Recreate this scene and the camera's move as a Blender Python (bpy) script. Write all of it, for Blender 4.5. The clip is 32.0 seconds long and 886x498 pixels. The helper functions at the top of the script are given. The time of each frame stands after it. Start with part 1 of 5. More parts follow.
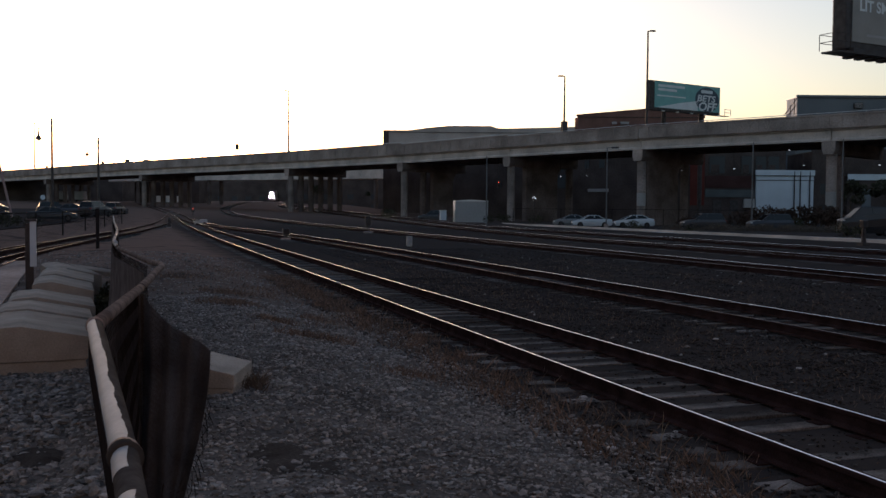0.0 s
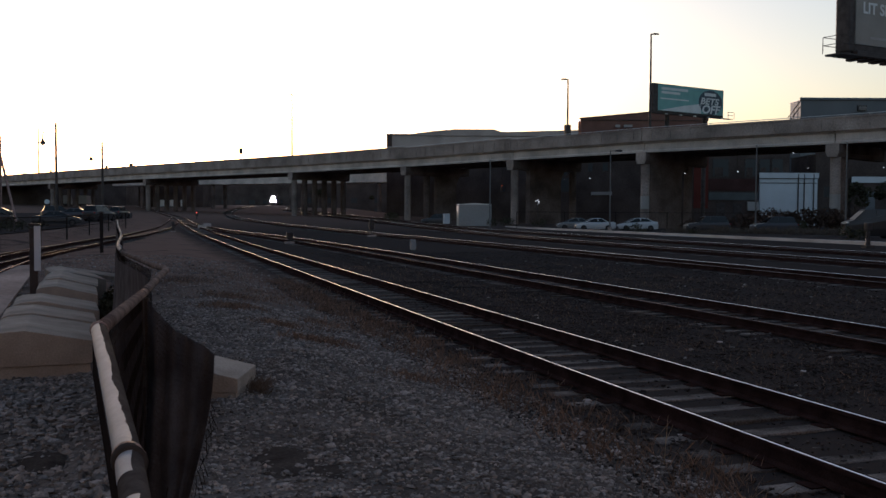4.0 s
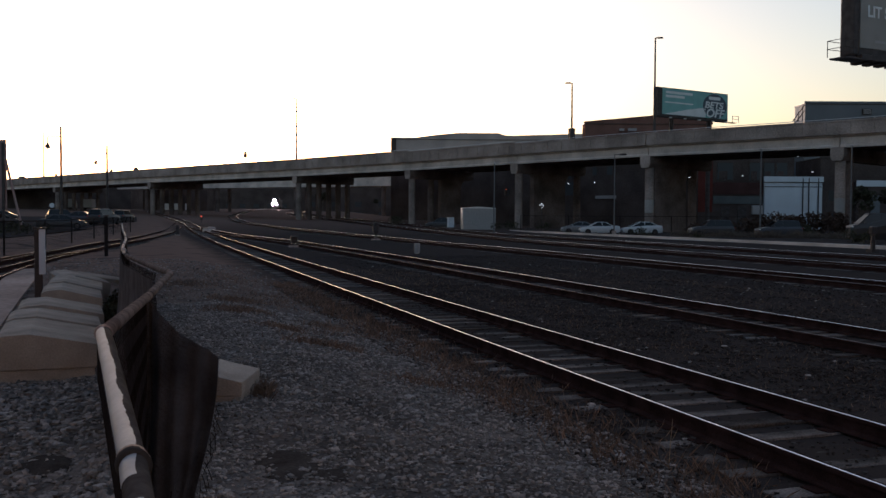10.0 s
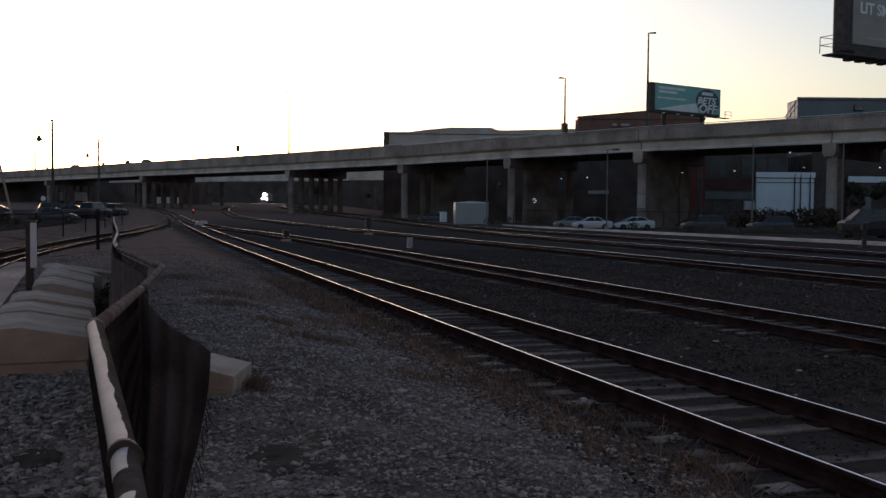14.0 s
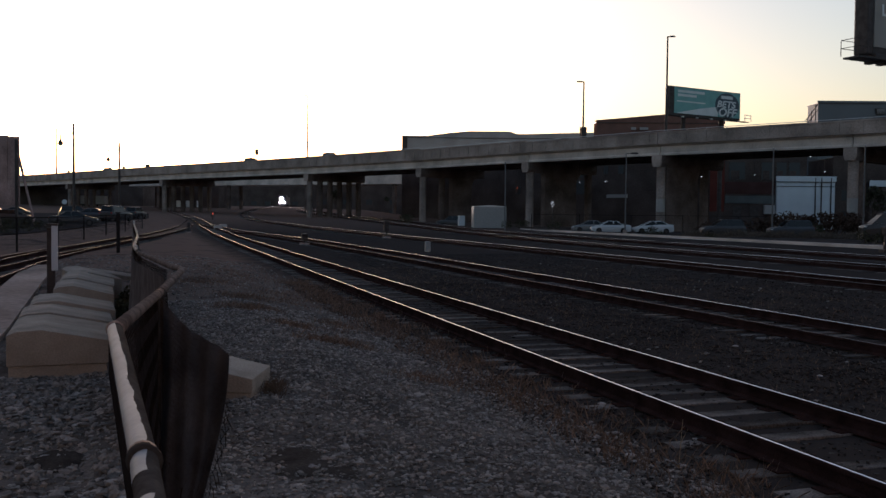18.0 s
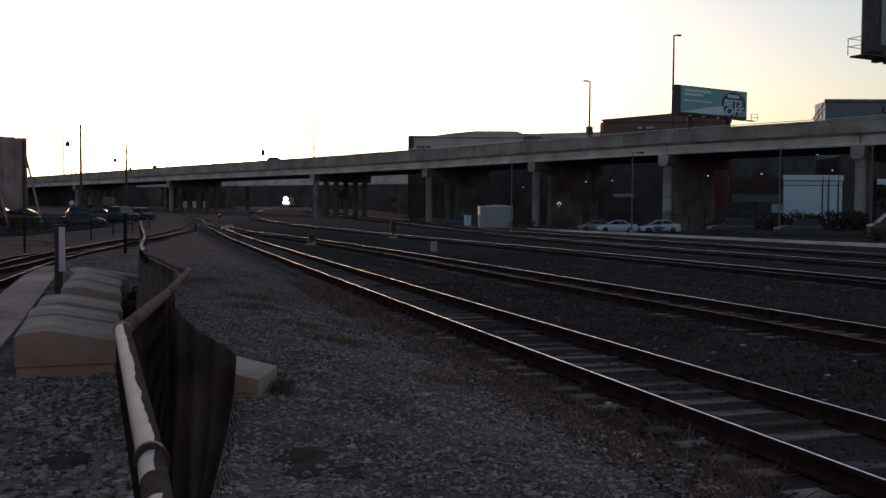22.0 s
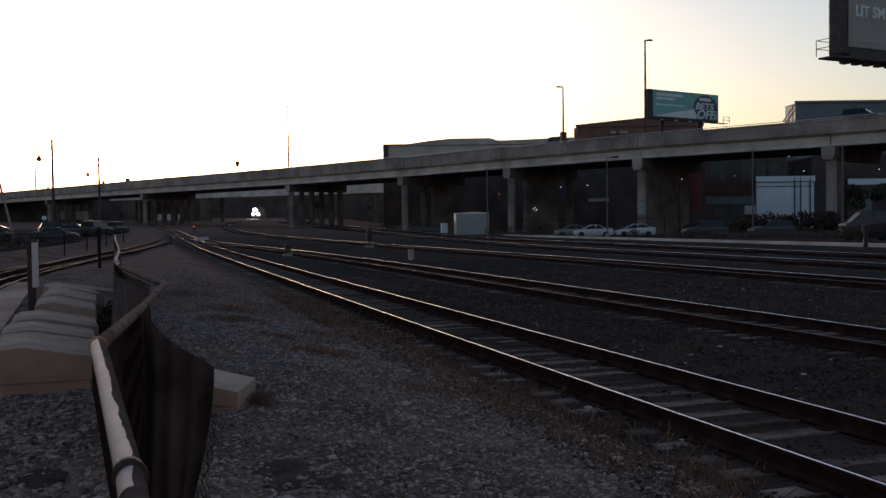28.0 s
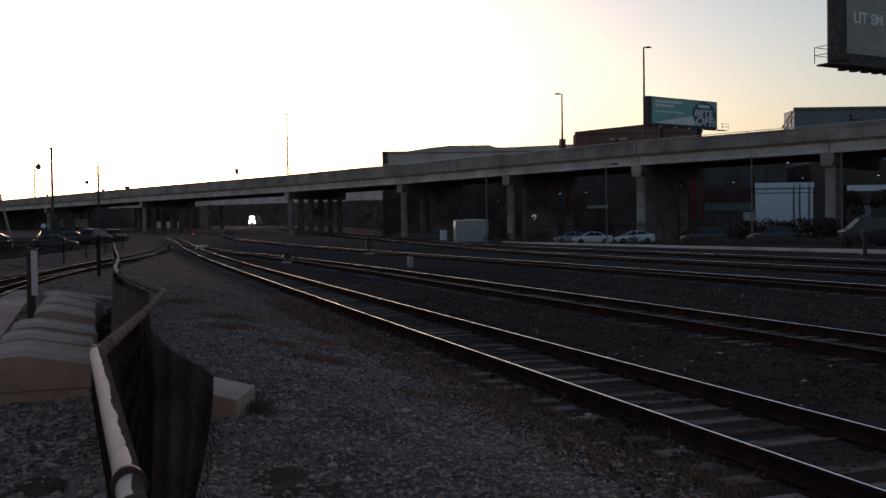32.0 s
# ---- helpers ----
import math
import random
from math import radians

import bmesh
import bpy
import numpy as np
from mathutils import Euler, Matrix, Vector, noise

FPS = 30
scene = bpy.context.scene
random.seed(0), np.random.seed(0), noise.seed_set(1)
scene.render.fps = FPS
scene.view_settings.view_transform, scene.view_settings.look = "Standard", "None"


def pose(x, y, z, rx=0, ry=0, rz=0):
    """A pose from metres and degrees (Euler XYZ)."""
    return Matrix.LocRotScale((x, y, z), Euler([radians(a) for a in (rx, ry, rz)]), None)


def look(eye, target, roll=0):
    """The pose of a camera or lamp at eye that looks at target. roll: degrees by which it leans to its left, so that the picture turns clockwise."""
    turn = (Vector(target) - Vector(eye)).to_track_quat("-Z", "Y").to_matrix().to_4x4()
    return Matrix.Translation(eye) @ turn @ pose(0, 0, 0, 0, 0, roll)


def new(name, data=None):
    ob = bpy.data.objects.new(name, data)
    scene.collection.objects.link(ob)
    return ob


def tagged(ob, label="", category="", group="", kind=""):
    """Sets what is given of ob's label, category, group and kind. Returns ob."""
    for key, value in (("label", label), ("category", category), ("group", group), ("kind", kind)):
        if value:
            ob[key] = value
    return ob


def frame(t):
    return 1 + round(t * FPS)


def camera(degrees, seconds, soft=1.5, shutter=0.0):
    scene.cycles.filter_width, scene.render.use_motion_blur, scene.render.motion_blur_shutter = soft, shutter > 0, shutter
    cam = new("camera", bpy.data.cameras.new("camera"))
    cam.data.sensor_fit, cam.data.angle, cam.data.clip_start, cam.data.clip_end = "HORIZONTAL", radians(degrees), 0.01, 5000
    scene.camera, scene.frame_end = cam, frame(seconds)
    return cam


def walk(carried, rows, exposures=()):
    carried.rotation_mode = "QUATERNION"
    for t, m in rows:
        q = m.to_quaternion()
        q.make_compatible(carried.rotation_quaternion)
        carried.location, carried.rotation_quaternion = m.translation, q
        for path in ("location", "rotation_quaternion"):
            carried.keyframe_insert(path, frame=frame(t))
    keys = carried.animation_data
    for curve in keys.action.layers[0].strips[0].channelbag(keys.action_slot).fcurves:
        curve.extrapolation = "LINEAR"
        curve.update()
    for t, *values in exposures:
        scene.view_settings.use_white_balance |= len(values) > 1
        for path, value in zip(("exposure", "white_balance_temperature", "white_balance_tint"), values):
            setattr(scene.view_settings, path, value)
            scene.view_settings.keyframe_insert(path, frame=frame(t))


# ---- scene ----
CAMERA_Z = 2.12
# seconds and the camera's turn in degrees
TURNS = (
    (0.0, 87.54, -0.40, -18.32),
    (0.5, 87.42, -0.51, -18.38),
    (1.0, 87.32, -0.37, -18.35),
    (1.5, 87.35, -0.34, -18.22),
    (2.0, 87.50, -0.39, -18.04),
    (2.5, 87.55, -0.40, -18.07),
    (3.0, 87.63, -0.35, -18.14),
    (3.5, 87.70, -0.28, -18.11),
    (5.5, 87.81, -0.30, -18.17),
    (6.0, 87.81, -0.26, -18.48),
    (6.5, 87.89, -0.36, -18.55),
    (7.0, 87.88, -0.39, -18.43),
    (7.5, 87.74, -0.36, -18.17),
    (8.0, 87.71, -0.34, -18.02),
    (8.5, 87.89, -0.36, -18.12),
    (9.0, 87.94, -0.36, -18.16),
    (9.5, 88.06, -0.26, -18.07),
    (10.0, 87.97, -0.29, -17.86),
    (10.5, 87.85, -0.22, -17.75),
    (11.0, 87.89, -0.25, -17.83),
    (11.5, 87.83, -0.37, -18.02),
    (12.0, 87.88, -0.38, -18.21),
    (12.5, 87.78, -0.37, -18.22),
    (13.0, 87.58, -0.37, -18.12),
    (13.5, 87.58, -0.36, -18.22),
    (14.0, 87.64, -0.48, -18.30),
    (14.5, 87.62, -0.42, -18.31),
    (16.5, 88.11, -0.27, -17.28),
    (17.0, 88.07, -0.48, -17.03),
    (17.5, 87.94, -0.59, -17.08),
    (18.0, 87.86, -0.55, -17.21),
    (18.5, 87.74, -0.59, -17.27),
    (19.0, 87.61, -0.60, -17.41),
    (19.5, 87.66, -0.65, -17.61),
    (20.0, 87.71, -0.60, -17.60),
    (20.5, 87.83, -0.47, -17.47),
    (21.0, 87.95, -0.37, -17.26),
    (21.5, 87.89, -0.40, -16.93),
    (22.0, 87.85, -0.38, -16.83),
    (22.5, 87.91, -0.41, -16.87),
    (23.0, 88.10, -0.25, -16.81),
    (23.5, 88.32, -0.16, -16.68),
    (24.0, 88.35, -0.09, -16.73),
    (24.5, 88.12, -0.85, -17.16),
    (25.0, 87.98, -1.18, -17.58),
    (25.5, 87.30, -1.74, -18.25),
    (27.5, 87.93, 0.49, -18.62),
    (28.0, 88.31, 0.74, -18.26),
    (28.5, 88.41, 0.96, -18.31),
    (29.0, 88.43, 1.03, -18.33),
    (29.5, 88.68, 1.07, -18.27),
    (30.0, 88.61, 0.98, -18.31),
    (30.5, 88.63, 1.05, -18.35),
    (31.0, 88.46, 0.85, -18.49),
    (31.5, 88.43, 0.84, -18.49),
    (32.0, 88.74, 0.85, -18.30),
)
cam = camera(50.03, 32.0, soft=1.5)
walk(cam, [(t, pose(0, 0, CAMERA_Z, a, b, c)) for t, a, b, c in TURNS], exposures=[(0, 1.3, 5280, 15), (14, 1.26, 5280, 15), (18, 1.2, 5280, 15), (22, 1.2, 5280, 15), (24, 1.04, 5280, 15), (25.5, 1.06, 5280, 15), (28, 1.16, 5280, 15), (30, 0.98, 5280, 15), (32, 0.96, 5280, 15)])

# ---- light: a low sun just behind the viaduct ----
SUN_DIR = Vector((0.0314, 0.9985, 0.0441))
world = bpy.data.worlds.new("sky")
scene.world = world
world.use_nodes = True
wn = world.node_tree.nodes
sky = wn.new("ShaderNodeTexSky")
sky.sky_type = "NISHITA"
sky.sun_disc = False
sky.sun_elevation = math.asin(SUN_DIR.z)
sky.sun_rotation = math.atan2(SUN_DIR.x, SUN_DIR.y)
sky.air_density, sky.dust_density, sky.ozone_density = 1.0, 2.6, 1.0
wn["Background"].inputs["Strength"].default_value = 0.15
haze = wn.new("ShaderNodeHueSaturation")  # thin evening haze pales the sky
haze.inputs["Saturation"].default_value = 0.85
world.node_tree.links.new(sky.outputs["Color"], haze.inputs["Color"])
world.node_tree.links.new(haze.outputs["Color"], wn["Background"].inputs["Color"])
sun_data = bpy.data.lights.new("sun", "SUN")
sun_data.energy, sun_data.angle, sun_data.color = 2.0, radians(0.5), (1.0, 0.72, 0.5)
sun = new("sun", sun_data)
sun.matrix_world = look((0, 0, 60), Vector((0, 0, 60)) - SUN_DIR)


# ---- materials ----
def mat(name, base, rough=0.8, metal=0.0, vary=0.25, scale=3.0, fine=40.0, bump=0.15, second=None, coords="object", island=False, each=0.0):
    """A node material: two scales of noise over the base colour, roughness and relief."""
    m = bpy.data.materials.new(name)
    m.use_nodes = True
    nt = m.node_tree
    n, link = nt.nodes, nt.links.new
    p = n["Principled BSDF"]
    p.inputs["Roughness"].default_value, p.inputs["Metallic"].default_value = rough, metal
    p.inputs["Specular IOR Level"].default_value = 0.5 if rough < 0.5 else 0.3 if rough < 0.7 else 0.08 if rough < 0.84 else 0.0
    if coords == "object":
        vec = n.new("ShaderNodeTexCoord").outputs["Object"]
    else:
        vec = n.new("ShaderNodeNewGeometry").outputs["Position"]
    a, b = n.new("ShaderNodeTexNoise"), n.new("ShaderNodeTexNoise")
    a.inputs["Scale"].default_value, a.inputs["Detail"].default_value = scale, 4
    b.inputs["Scale"].default_value, b.inputs["Detail"].default_value = fine, 3
    link(vec, a.inputs["Vector"]), link(vec, b.inputs["Vector"])
    ramp = n.new("ShaderNodeValToRGB")
    dark = [c * (1 - vary) for c in base]
    light = second or [min(1, c * (1 + vary)) for c in base]
    ramp.color_ramp.elements[0].position, ramp.color_ramp.elements[1].position = 0.32, 0.68
    ramp.color_ramp.elements[0].color, ramp.color_ramp.elements[1].color = (*dark, 1), (*light, 1)
    link(a.outputs["Fac"], ramp.inputs["Fac"])
    mix = n.new("ShaderNodeMixRGB")
    mix.blend_type = "OVERLAY"
    mix.inputs["Fac"].default_value = min(1, vary * 1.6)
    link(ramp.outputs["Color"], mix.inputs["Color1"]), link(b.outputs["Fac"], mix.inputs["Color2"])
    out = mix.outputs["Color"]
    if each:
        rnd = n.new("ShaderNodeNewGeometry").outputs["Random Per Island"] if island else n.new("ShaderNodeObjectInfo").outputs["Random"]
        mr = n.new("ShaderNodeMapRange")
        mr.inputs["To Min"].default_value, mr.inputs["To Max"].default_value = 1 - each, 1 + each
        link(rnd, mr.inputs["Value"])
        hsv = n.new("ShaderNodeHueSaturation")
        link(mr.outputs["Result"], hsv.inputs["Value"]), link(out, hsv.inputs["Color"])
        out = hsv.outputs["Color"]
    link(out, p.inputs["Base Color"])
    rr = n.new("ShaderNodeMapRange")
    rr.inputs["To Min"].default_value, rr.inputs["To Max"].default_value = max(0.02, rough - 0.12), min(1, rough + 0.12)
    link(b.outputs["Fac"], rr.inputs["Value"]), link(rr.outputs["Result"], p.inputs["Roughness"])
    if bump:
        bp = n.new("ShaderNodeBump")
        bp.inputs["Strength"].default_value, bp.inputs["Distance"].default_value = bump, 0.02
        link(b.outputs["Fac"], bp.inputs["Height"]), link(bp.outputs["Normal"], p.inputs["Normal"])
    return m


def glow(name, color, strength):
    m = bpy.data.materials.new(name)
    m.use_nodes = True
    p = m.node_tree.nodes["Principled BSDF"]
    p.inputs["Base Color"].default_value = (*color, 1)
    p.inputs["Emission Color"].default_value = (*color, 1)
    p.inputs["Emission Strength"].default_value = strength
    return m


def glassy(name, tint=(0.02, 0.025, 0.03), rough=0.06):
    m = bpy.data.materials.new(name)
    m.use_nodes = True
    p = m.node_tree.nodes["Principled BSDF"]
    p.inputs["Base Color"].default_value = (*tint, 1)
    p.inputs["Roughness"].default_value = rough
    p.inputs["Specular IOR Level"].default_value = 0.25
    return m


GRAVEL = mat("gravel", (0.11, 0.1, 0.093), 0.95, vary=0.45, scale=0.9, fine=28, bump=0.6, coords="world")


def bed_tint(m, axis, x0, x1, color, patch=0.75):
    """From x0 to x1 along an axis the ground turns to another soil or ballast, or takes a painted glare tint, with
    ragged patches.
    """
    nt = m.node_tree
    n, link = nt.nodes, nt.links.new
    p = n["Principled BSDF"]
    old = p.inputs["Base Color"].links[0].from_socket
    sep = n.new("ShaderNodeSeparateXYZ")
    pos = n.new("ShaderNodeNewGeometry").outputs["Position"]
    link(pos, sep.inputs[0])
    wob = n.new("ShaderNodeTexNoise")
    wob.inputs["Scale"].default_value, wob.inputs["Detail"].default_value = 0.9, 5
    link(pos, wob.inputs["Vector"])
    add = n.new("ShaderNodeMath")
    add.operation = "MULTIPLY_ADD"
    add.inputs[1].default_value = 2.4
    link(wob.outputs["Fac"], add.inputs[0]), link(sep.outputs[axis], add.inputs[2])
    mr = n.new("ShaderNodeMapRange")
    mr.inputs["From Min"].default_value, mr.inputs["From Max"].default_value = x0 + 1.2, x1 + 1.2
    link(add.outputs[0], mr.inputs["Value"])
    spot = n.new("ShaderNodeTexNoise")
    spot.inputs["Scale"].default_value, spot.inputs["Detail"].default_value = 0.55, 3
    link(pos, spot.inputs["Vector"])
    sr = n.new("ShaderNodeMapRange")
    sr.inputs["From Min"].default_value, sr.inputs["From Max"].default_value, sr.inputs["To Max"].default_value = 0.55, 0.68, patch
    link(spot.outputs["Fac"], sr.inputs["Value"])
    both = n.new("ShaderNodeMath")
    both.operation = "MAXIMUM"
    link(mr.outputs[0], both.inputs[0]), link(sr.outputs[0], both.inputs[1])
    dark = n.new("ShaderNodeMixRGB")
    dark.inputs["Color2"].default_value = (*color, 1)
    link(both.outputs[0], dark.inputs["Fac"]), link(old, dark.inputs["Color1"]), link(dark.outputs[0], p.inputs["Base Color"])


# brown soil, warmed and lifted by sun glare painted into its colour
bed_tint(GRAVEL, "Y", 15, 38, (0.159, 0.114, 0.0953), 0.0)
bed_tint(GRAVEL, "X", 3.4, 4.8, (0.045, 0.04, 0.038))
# far bed raised to a warm brown that stands for the glare
bed_tint(GRAVEL, "Y", 95, 190, (0.146, 0.104, 0.0864), 0.0)
STONE = mat("stone", (0.205, 0.197, 0.188), 0.9, vary=0.3, scale=6, fine=60, bump=0.3, island=True, each=0.5, coords="world")
BALLAST = mat("ballast_stone", (0.052, 0.0485, 0.0475), 0.92, vary=0.3, scale=6, fine=60, bump=0.3, island=True, each=0.5, coords="world")
TIE = mat("weathered_tie", (0.096, 0.09, 0.085), 0.85, vary=0.6, scale=2.2, fine=45, bump=0.5, each=0.5)
RAIL = mat("rusty_rail", (0.0343, 0.0216, 0.0203), 0.95, 0.0, vary=0.35, scale=3, fine=70, bump=0.2)
DULLHEAD = mat("dull_rail_head", (0.165, 0.152, 0.152), 0.5, 1.0, vary=0.3, scale=2, fine=60, bump=0.05)
RAILHEAD = mat("polished_steel", (0.9, 0.9, 0.92), 0.36, 1.0, vary=0.08, scale=2, fine=90, bump=0.02)
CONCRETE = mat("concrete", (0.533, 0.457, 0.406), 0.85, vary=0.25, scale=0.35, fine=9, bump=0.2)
CONCRETE_DARK = mat("stained_concrete", (0.318, 0.258, 0.226), 0.88, vary=0.35, scale=0.25, fine=7, bump=0.25)
# front columns, a darker tone than the girders and parapet
PIERGREY = mat("darker_pier_concrete", (0.241, 0.197, 0.175), 0.88, vary=0.4, scale=0.3, fine=7, bump=0.25)
# concrete with under-deck shade put into its colour; also serves a post foot
SHADETONE = mat("shade_toned_concrete", (0.14, 0.108, 0.0953), 0.9, vary=0.4, scale=0.3, fine=6, bump=0.25)
TAN = mat("tan_concrete", (0.333, 0.302, 0.263), 0.85, vary=0.2, scale=2.0, fine=50, bump=0.3)
BLOCKWALL = mat("grey_render", (0.222, 0.191, 0.175), 0.9, vary=0.2, scale=0.3, fine=8, bump=0.2)
# sky reflection on the asphalt lane, given as a pale base colour
LANESHEEN = mat("lane_sky_sheen", (0.584, 0.546, 0.521), 0.86, vary=0.25, scale=0.8, fine=12, bump=0.2)
ASPHALT = mat("asphalt", (0.0533, 0.0457, 0.0432), 0.9, vary=0.3, scale=0.5, fine=30, bump=0.2, coords="world")
GALV = mat("galvanised_steel", (0.572, 0.559, 0.533), 0.45, 0.8, vary=0.2, scale=8, fine=60, bump=0.1)
BARE = mat("worn_steel", (0.343, 0.368, 0.394), 0.6, 0.1, vary=0.12, scale=12, fine=90, bump=0.05)
BLACKVINYL = mat("black_vinyl", (0.0635, 0.0571, 0.0533), 0.86, vary=0.3, scale=8, fine=60, bump=0.15)
POLEGREY = mat("dull_grey_pole", (0.15, 0.142, 0.138), 0.8, 0.0, vary=0.2, scale=2, fine=30, bump=0.1)
DARKMETAL = mat("dark_metal", (0.0635, 0.0533, 0.0508), 0.6, 0.5, vary=0.3, scale=2, fine=30, bump=0.1)
BRICK = mat("red_brick", (0.171, 0.0953, 0.0762), 0.9, vary=0.25, scale=0.2, fine=8, bump=0.2)
GREYSIDING = mat("grey_siding", (0.33, 0.311, 0.298), 0.8, vary=0.15, scale=0.1, fine=5, bump=0.1)
BLUESIDING = mat("blue_grey_siding", (0.146, 0.152, 0.159), 0.7, vary=0.12, scale=0.1, fine=5, bump=0.1)
# very dark base that holds the shade on walls below the deck
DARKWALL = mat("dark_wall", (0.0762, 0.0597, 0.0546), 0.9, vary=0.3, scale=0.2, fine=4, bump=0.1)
WHITEPAINT = mat("white_paint", (0.75, 0.75, 0.74), 0.5, vary=0.06, scale=0.6, fine=20, bump=0.05)
SHEDWHITE = mat("dull_shed_paint", (0.533, 0.559, 0.591), 0.6, vary=0.06, scale=0.4, fine=12, bump=0.05)
TEAL = mat("teal_print", (0.191, 0.368, 0.343), 0.55, vary=0.08, scale=0.8, fine=20, bump=0.0)
NAVY = mat("navy_print", (0.0571, 0.0762, 0.0953), 0.55, vary=0.1, scale=0.8, fine=20, bump=0.0)
PALE = mat("pale_print", (0.61, 0.62, 0.61), 0.55, vary=0.06, scale=0.8, fine=20, bump=0.0)
CHARCOAL = mat("charcoal_print", (0.254, 0.235, 0.21), 0.5, vary=0.12, scale=0.5, fine=15, bump=0.0)
RUBBER = mat("tyre_rubber", (0.0254, 0.0254, 0.0254), 0.85, vary=0.2, bump=0.1)
GLASS = glassy("tinted_glass", (0.012, 0.013, 0.014), 0.1)
LAMPGLASS = glassy("lamp_glass", (0.6, 0.6, 0.58), 0.2)
REDLENS = glassy("red_lens", (0.35, 0.02, 0.02), 0.2)
HEADLIGHT = glow("headlight_glow", (1.0, 0.93, 0.8), 900.0)
SMALLLIGHT = glow("lamp_glow", (1.0, 0.95, 0.85), 0.55)
REDLIGHT = glow("red_lamp_glow", (1.0, 0.12, 0.06), 0.6)


# ---- mesh helpers ----
def empty(name, m=Matrix(), **tags):
    ob = new(name)
    ob.matrix_world = m
    return tagged(ob, **tags)


def mesh_of(bm, name, material, smooth=False):
    me = bpy.data.meshes.new(name)
    bm.to_mesh(me)
    bm.free()
    me.materials.append(material)
    if smooth:
        for f in me.polygons:
            f.use_smooth = True
    return me


def part(name, bm, material, parent=None, label="", smooth=False):
    ob = new(name, mesh_of(bm, name, material, smooth))
    if parent:
        ob.parent = parent
    return tagged(ob, label=label)


def box(bm, cx, cy, cz, sx, sy, sz, m=None, bevel=0.0, taper=1.0):
    """A box by centre and size, its top scaled by taper; into bm."""
    vs = []
    for k, s in ((-1, 1.0), (1, taper)):
        for i, j in ((-1, -1), (1, -1), (1, 1), (-1, 1)):
            v = Vector((cx + i * sx / 2 * s, cy + j * sy / 2 * s, cz + k * sz / 2))
            vs.append(bm.verts.new(m @ v if m else v))
    fs = [bm.faces.new([vs[i] for i in q]) for q in ((3, 2, 1, 0), (4, 5, 6, 7), (0, 1, 5, 4), (1, 2, 6, 5), (2, 3, 7, 6), (3, 0, 4, 7))]
    if bevel:
        es = {e for f in fs for e in f.edges}
        bmesh.ops.bevel(bm, geom=list(es), offset=bevel, segments=2, affect="EDGES", profile=0.6)
    return bm


def boxed(cx, cy, cz, sx, sy, sz, bevel=0.0, taper=1.0):
    return box(bmesh.new(), cx, cy, cz, sx, sy, sz, None, bevel, taper)


def rod(bm, a, b, r, r2=None, n=10):
    """A capped, tapered rod from a to b, into bm."""
    a, b = Vector(a), Vector(b)
    q = (b - a).to_track_quat("Z", "Y")
    r2 = r if r2 is None else r2
    rings = []
    for c, rr in ((a, r), (b, r2)):
        rings.append([bm.verts.new(c + q @ Vector((rr * math.cos(2 * math.pi * i / n), rr * math.sin(2 * math.pi * i / n), 0))) for i in range(n)])
    for i in range(n):
        bm.faces.new((rings[0][i], rings[0][(i + 1) % n], rings[1][(i + 1) % n], rings[1][i]))
    bm.faces.new(rings[0][::-1]), bm.faces.new(rings[1])
    return bm


def rodded(a, b, r, r2=None, n=10):
    return rod(bmesh.new(), a, b, r, r2, n)


def prism(bm, outline, depth, m=None):
    """The (x, z) outline, anticlockwise, swept from y=-depth/2 to depth/2."""
    rows = []
    for y in (-depth / 2, depth / 2):
        rows.append([bm.verts.new((m @ Vector((x, y, z))) if m else (x, y, z)) for x, z in outline])
    n = len(outline)
    bm.faces.new(rows[0]), bm.faces.new(rows[1][::-1])
    for i in range(n):
        bm.faces.new((rows[0][(i + 1) % n], rows[0][i], rows[1][i], rows[1][(i + 1) % n]))
    return bm


def sweep(bm, path, section, closed=True):
    """Sweep a (side, up) section along level-ish path points."""
    rings = []
    for i, p in enumerate(path):
        d = (Vector(path[min(i + 1, len(path) - 1)]) - Vector(path[max(i - 1, 0)])).normalized()
        s = Vector((d.y, -d.x, 0)).normalized()
        rings.append([bm.verts.new(Vector(p) + s * a + Vector((0, 0, b))) for a, b in section])
    n = len(section)
    for r0, r1 in zip(rings, rings[1:]):
        for i in range(n if closed else n - 1):
            bm.faces.new((r0[i], r1[i], r1[(i + 1) % n], r0[(i + 1) % n]))
    if closed:
        bm.faces.new(rings[0]), bm.faces.new(rings[-1][::-1])
    return bm


def smooth_line(knots, step):
    """Catmull-Rom through the knots, sampled about every step metres."""
    k = [Vector(p) for p in knots]
    k = [2 * k[0] - k[1]] + k + [2 * k[-1] - k[-2]]
    out = []
    for a, b, c, d in zip(k, k[1:], k[2:], k[3:]):
        n = max(2, int((c - b).length / step))
        for i in range(n):
            t = i / n
            out.append(0.5 * ((2 * b) + (c - a) * t + (2 * a - 5 * b + 4 * c - d) * t * t + (3 * b - a - 3 * c + d) * t ** 3))
    return out + [k[-2]]


def sstep(a, b, x):
    t = min(1.0, max(0.0, (x - a) / (b - a)))
    return t * t * (3 - 2 * t)


# ---- ground ----
def rise(x, y):
    """The line climbs beyond the viaduct."""
    ys = (-1e4, 110, 165, 240, 320, 400, 600, 1e4)
    zs = (0, 0, 0.72, 1.75, 3.2, 4.4, 5.0, 5.0)
    return float(np.interp(y, ys, zs)) * (1 - sstep(52, 75, x - 0.1 * max(0, y - 160)))


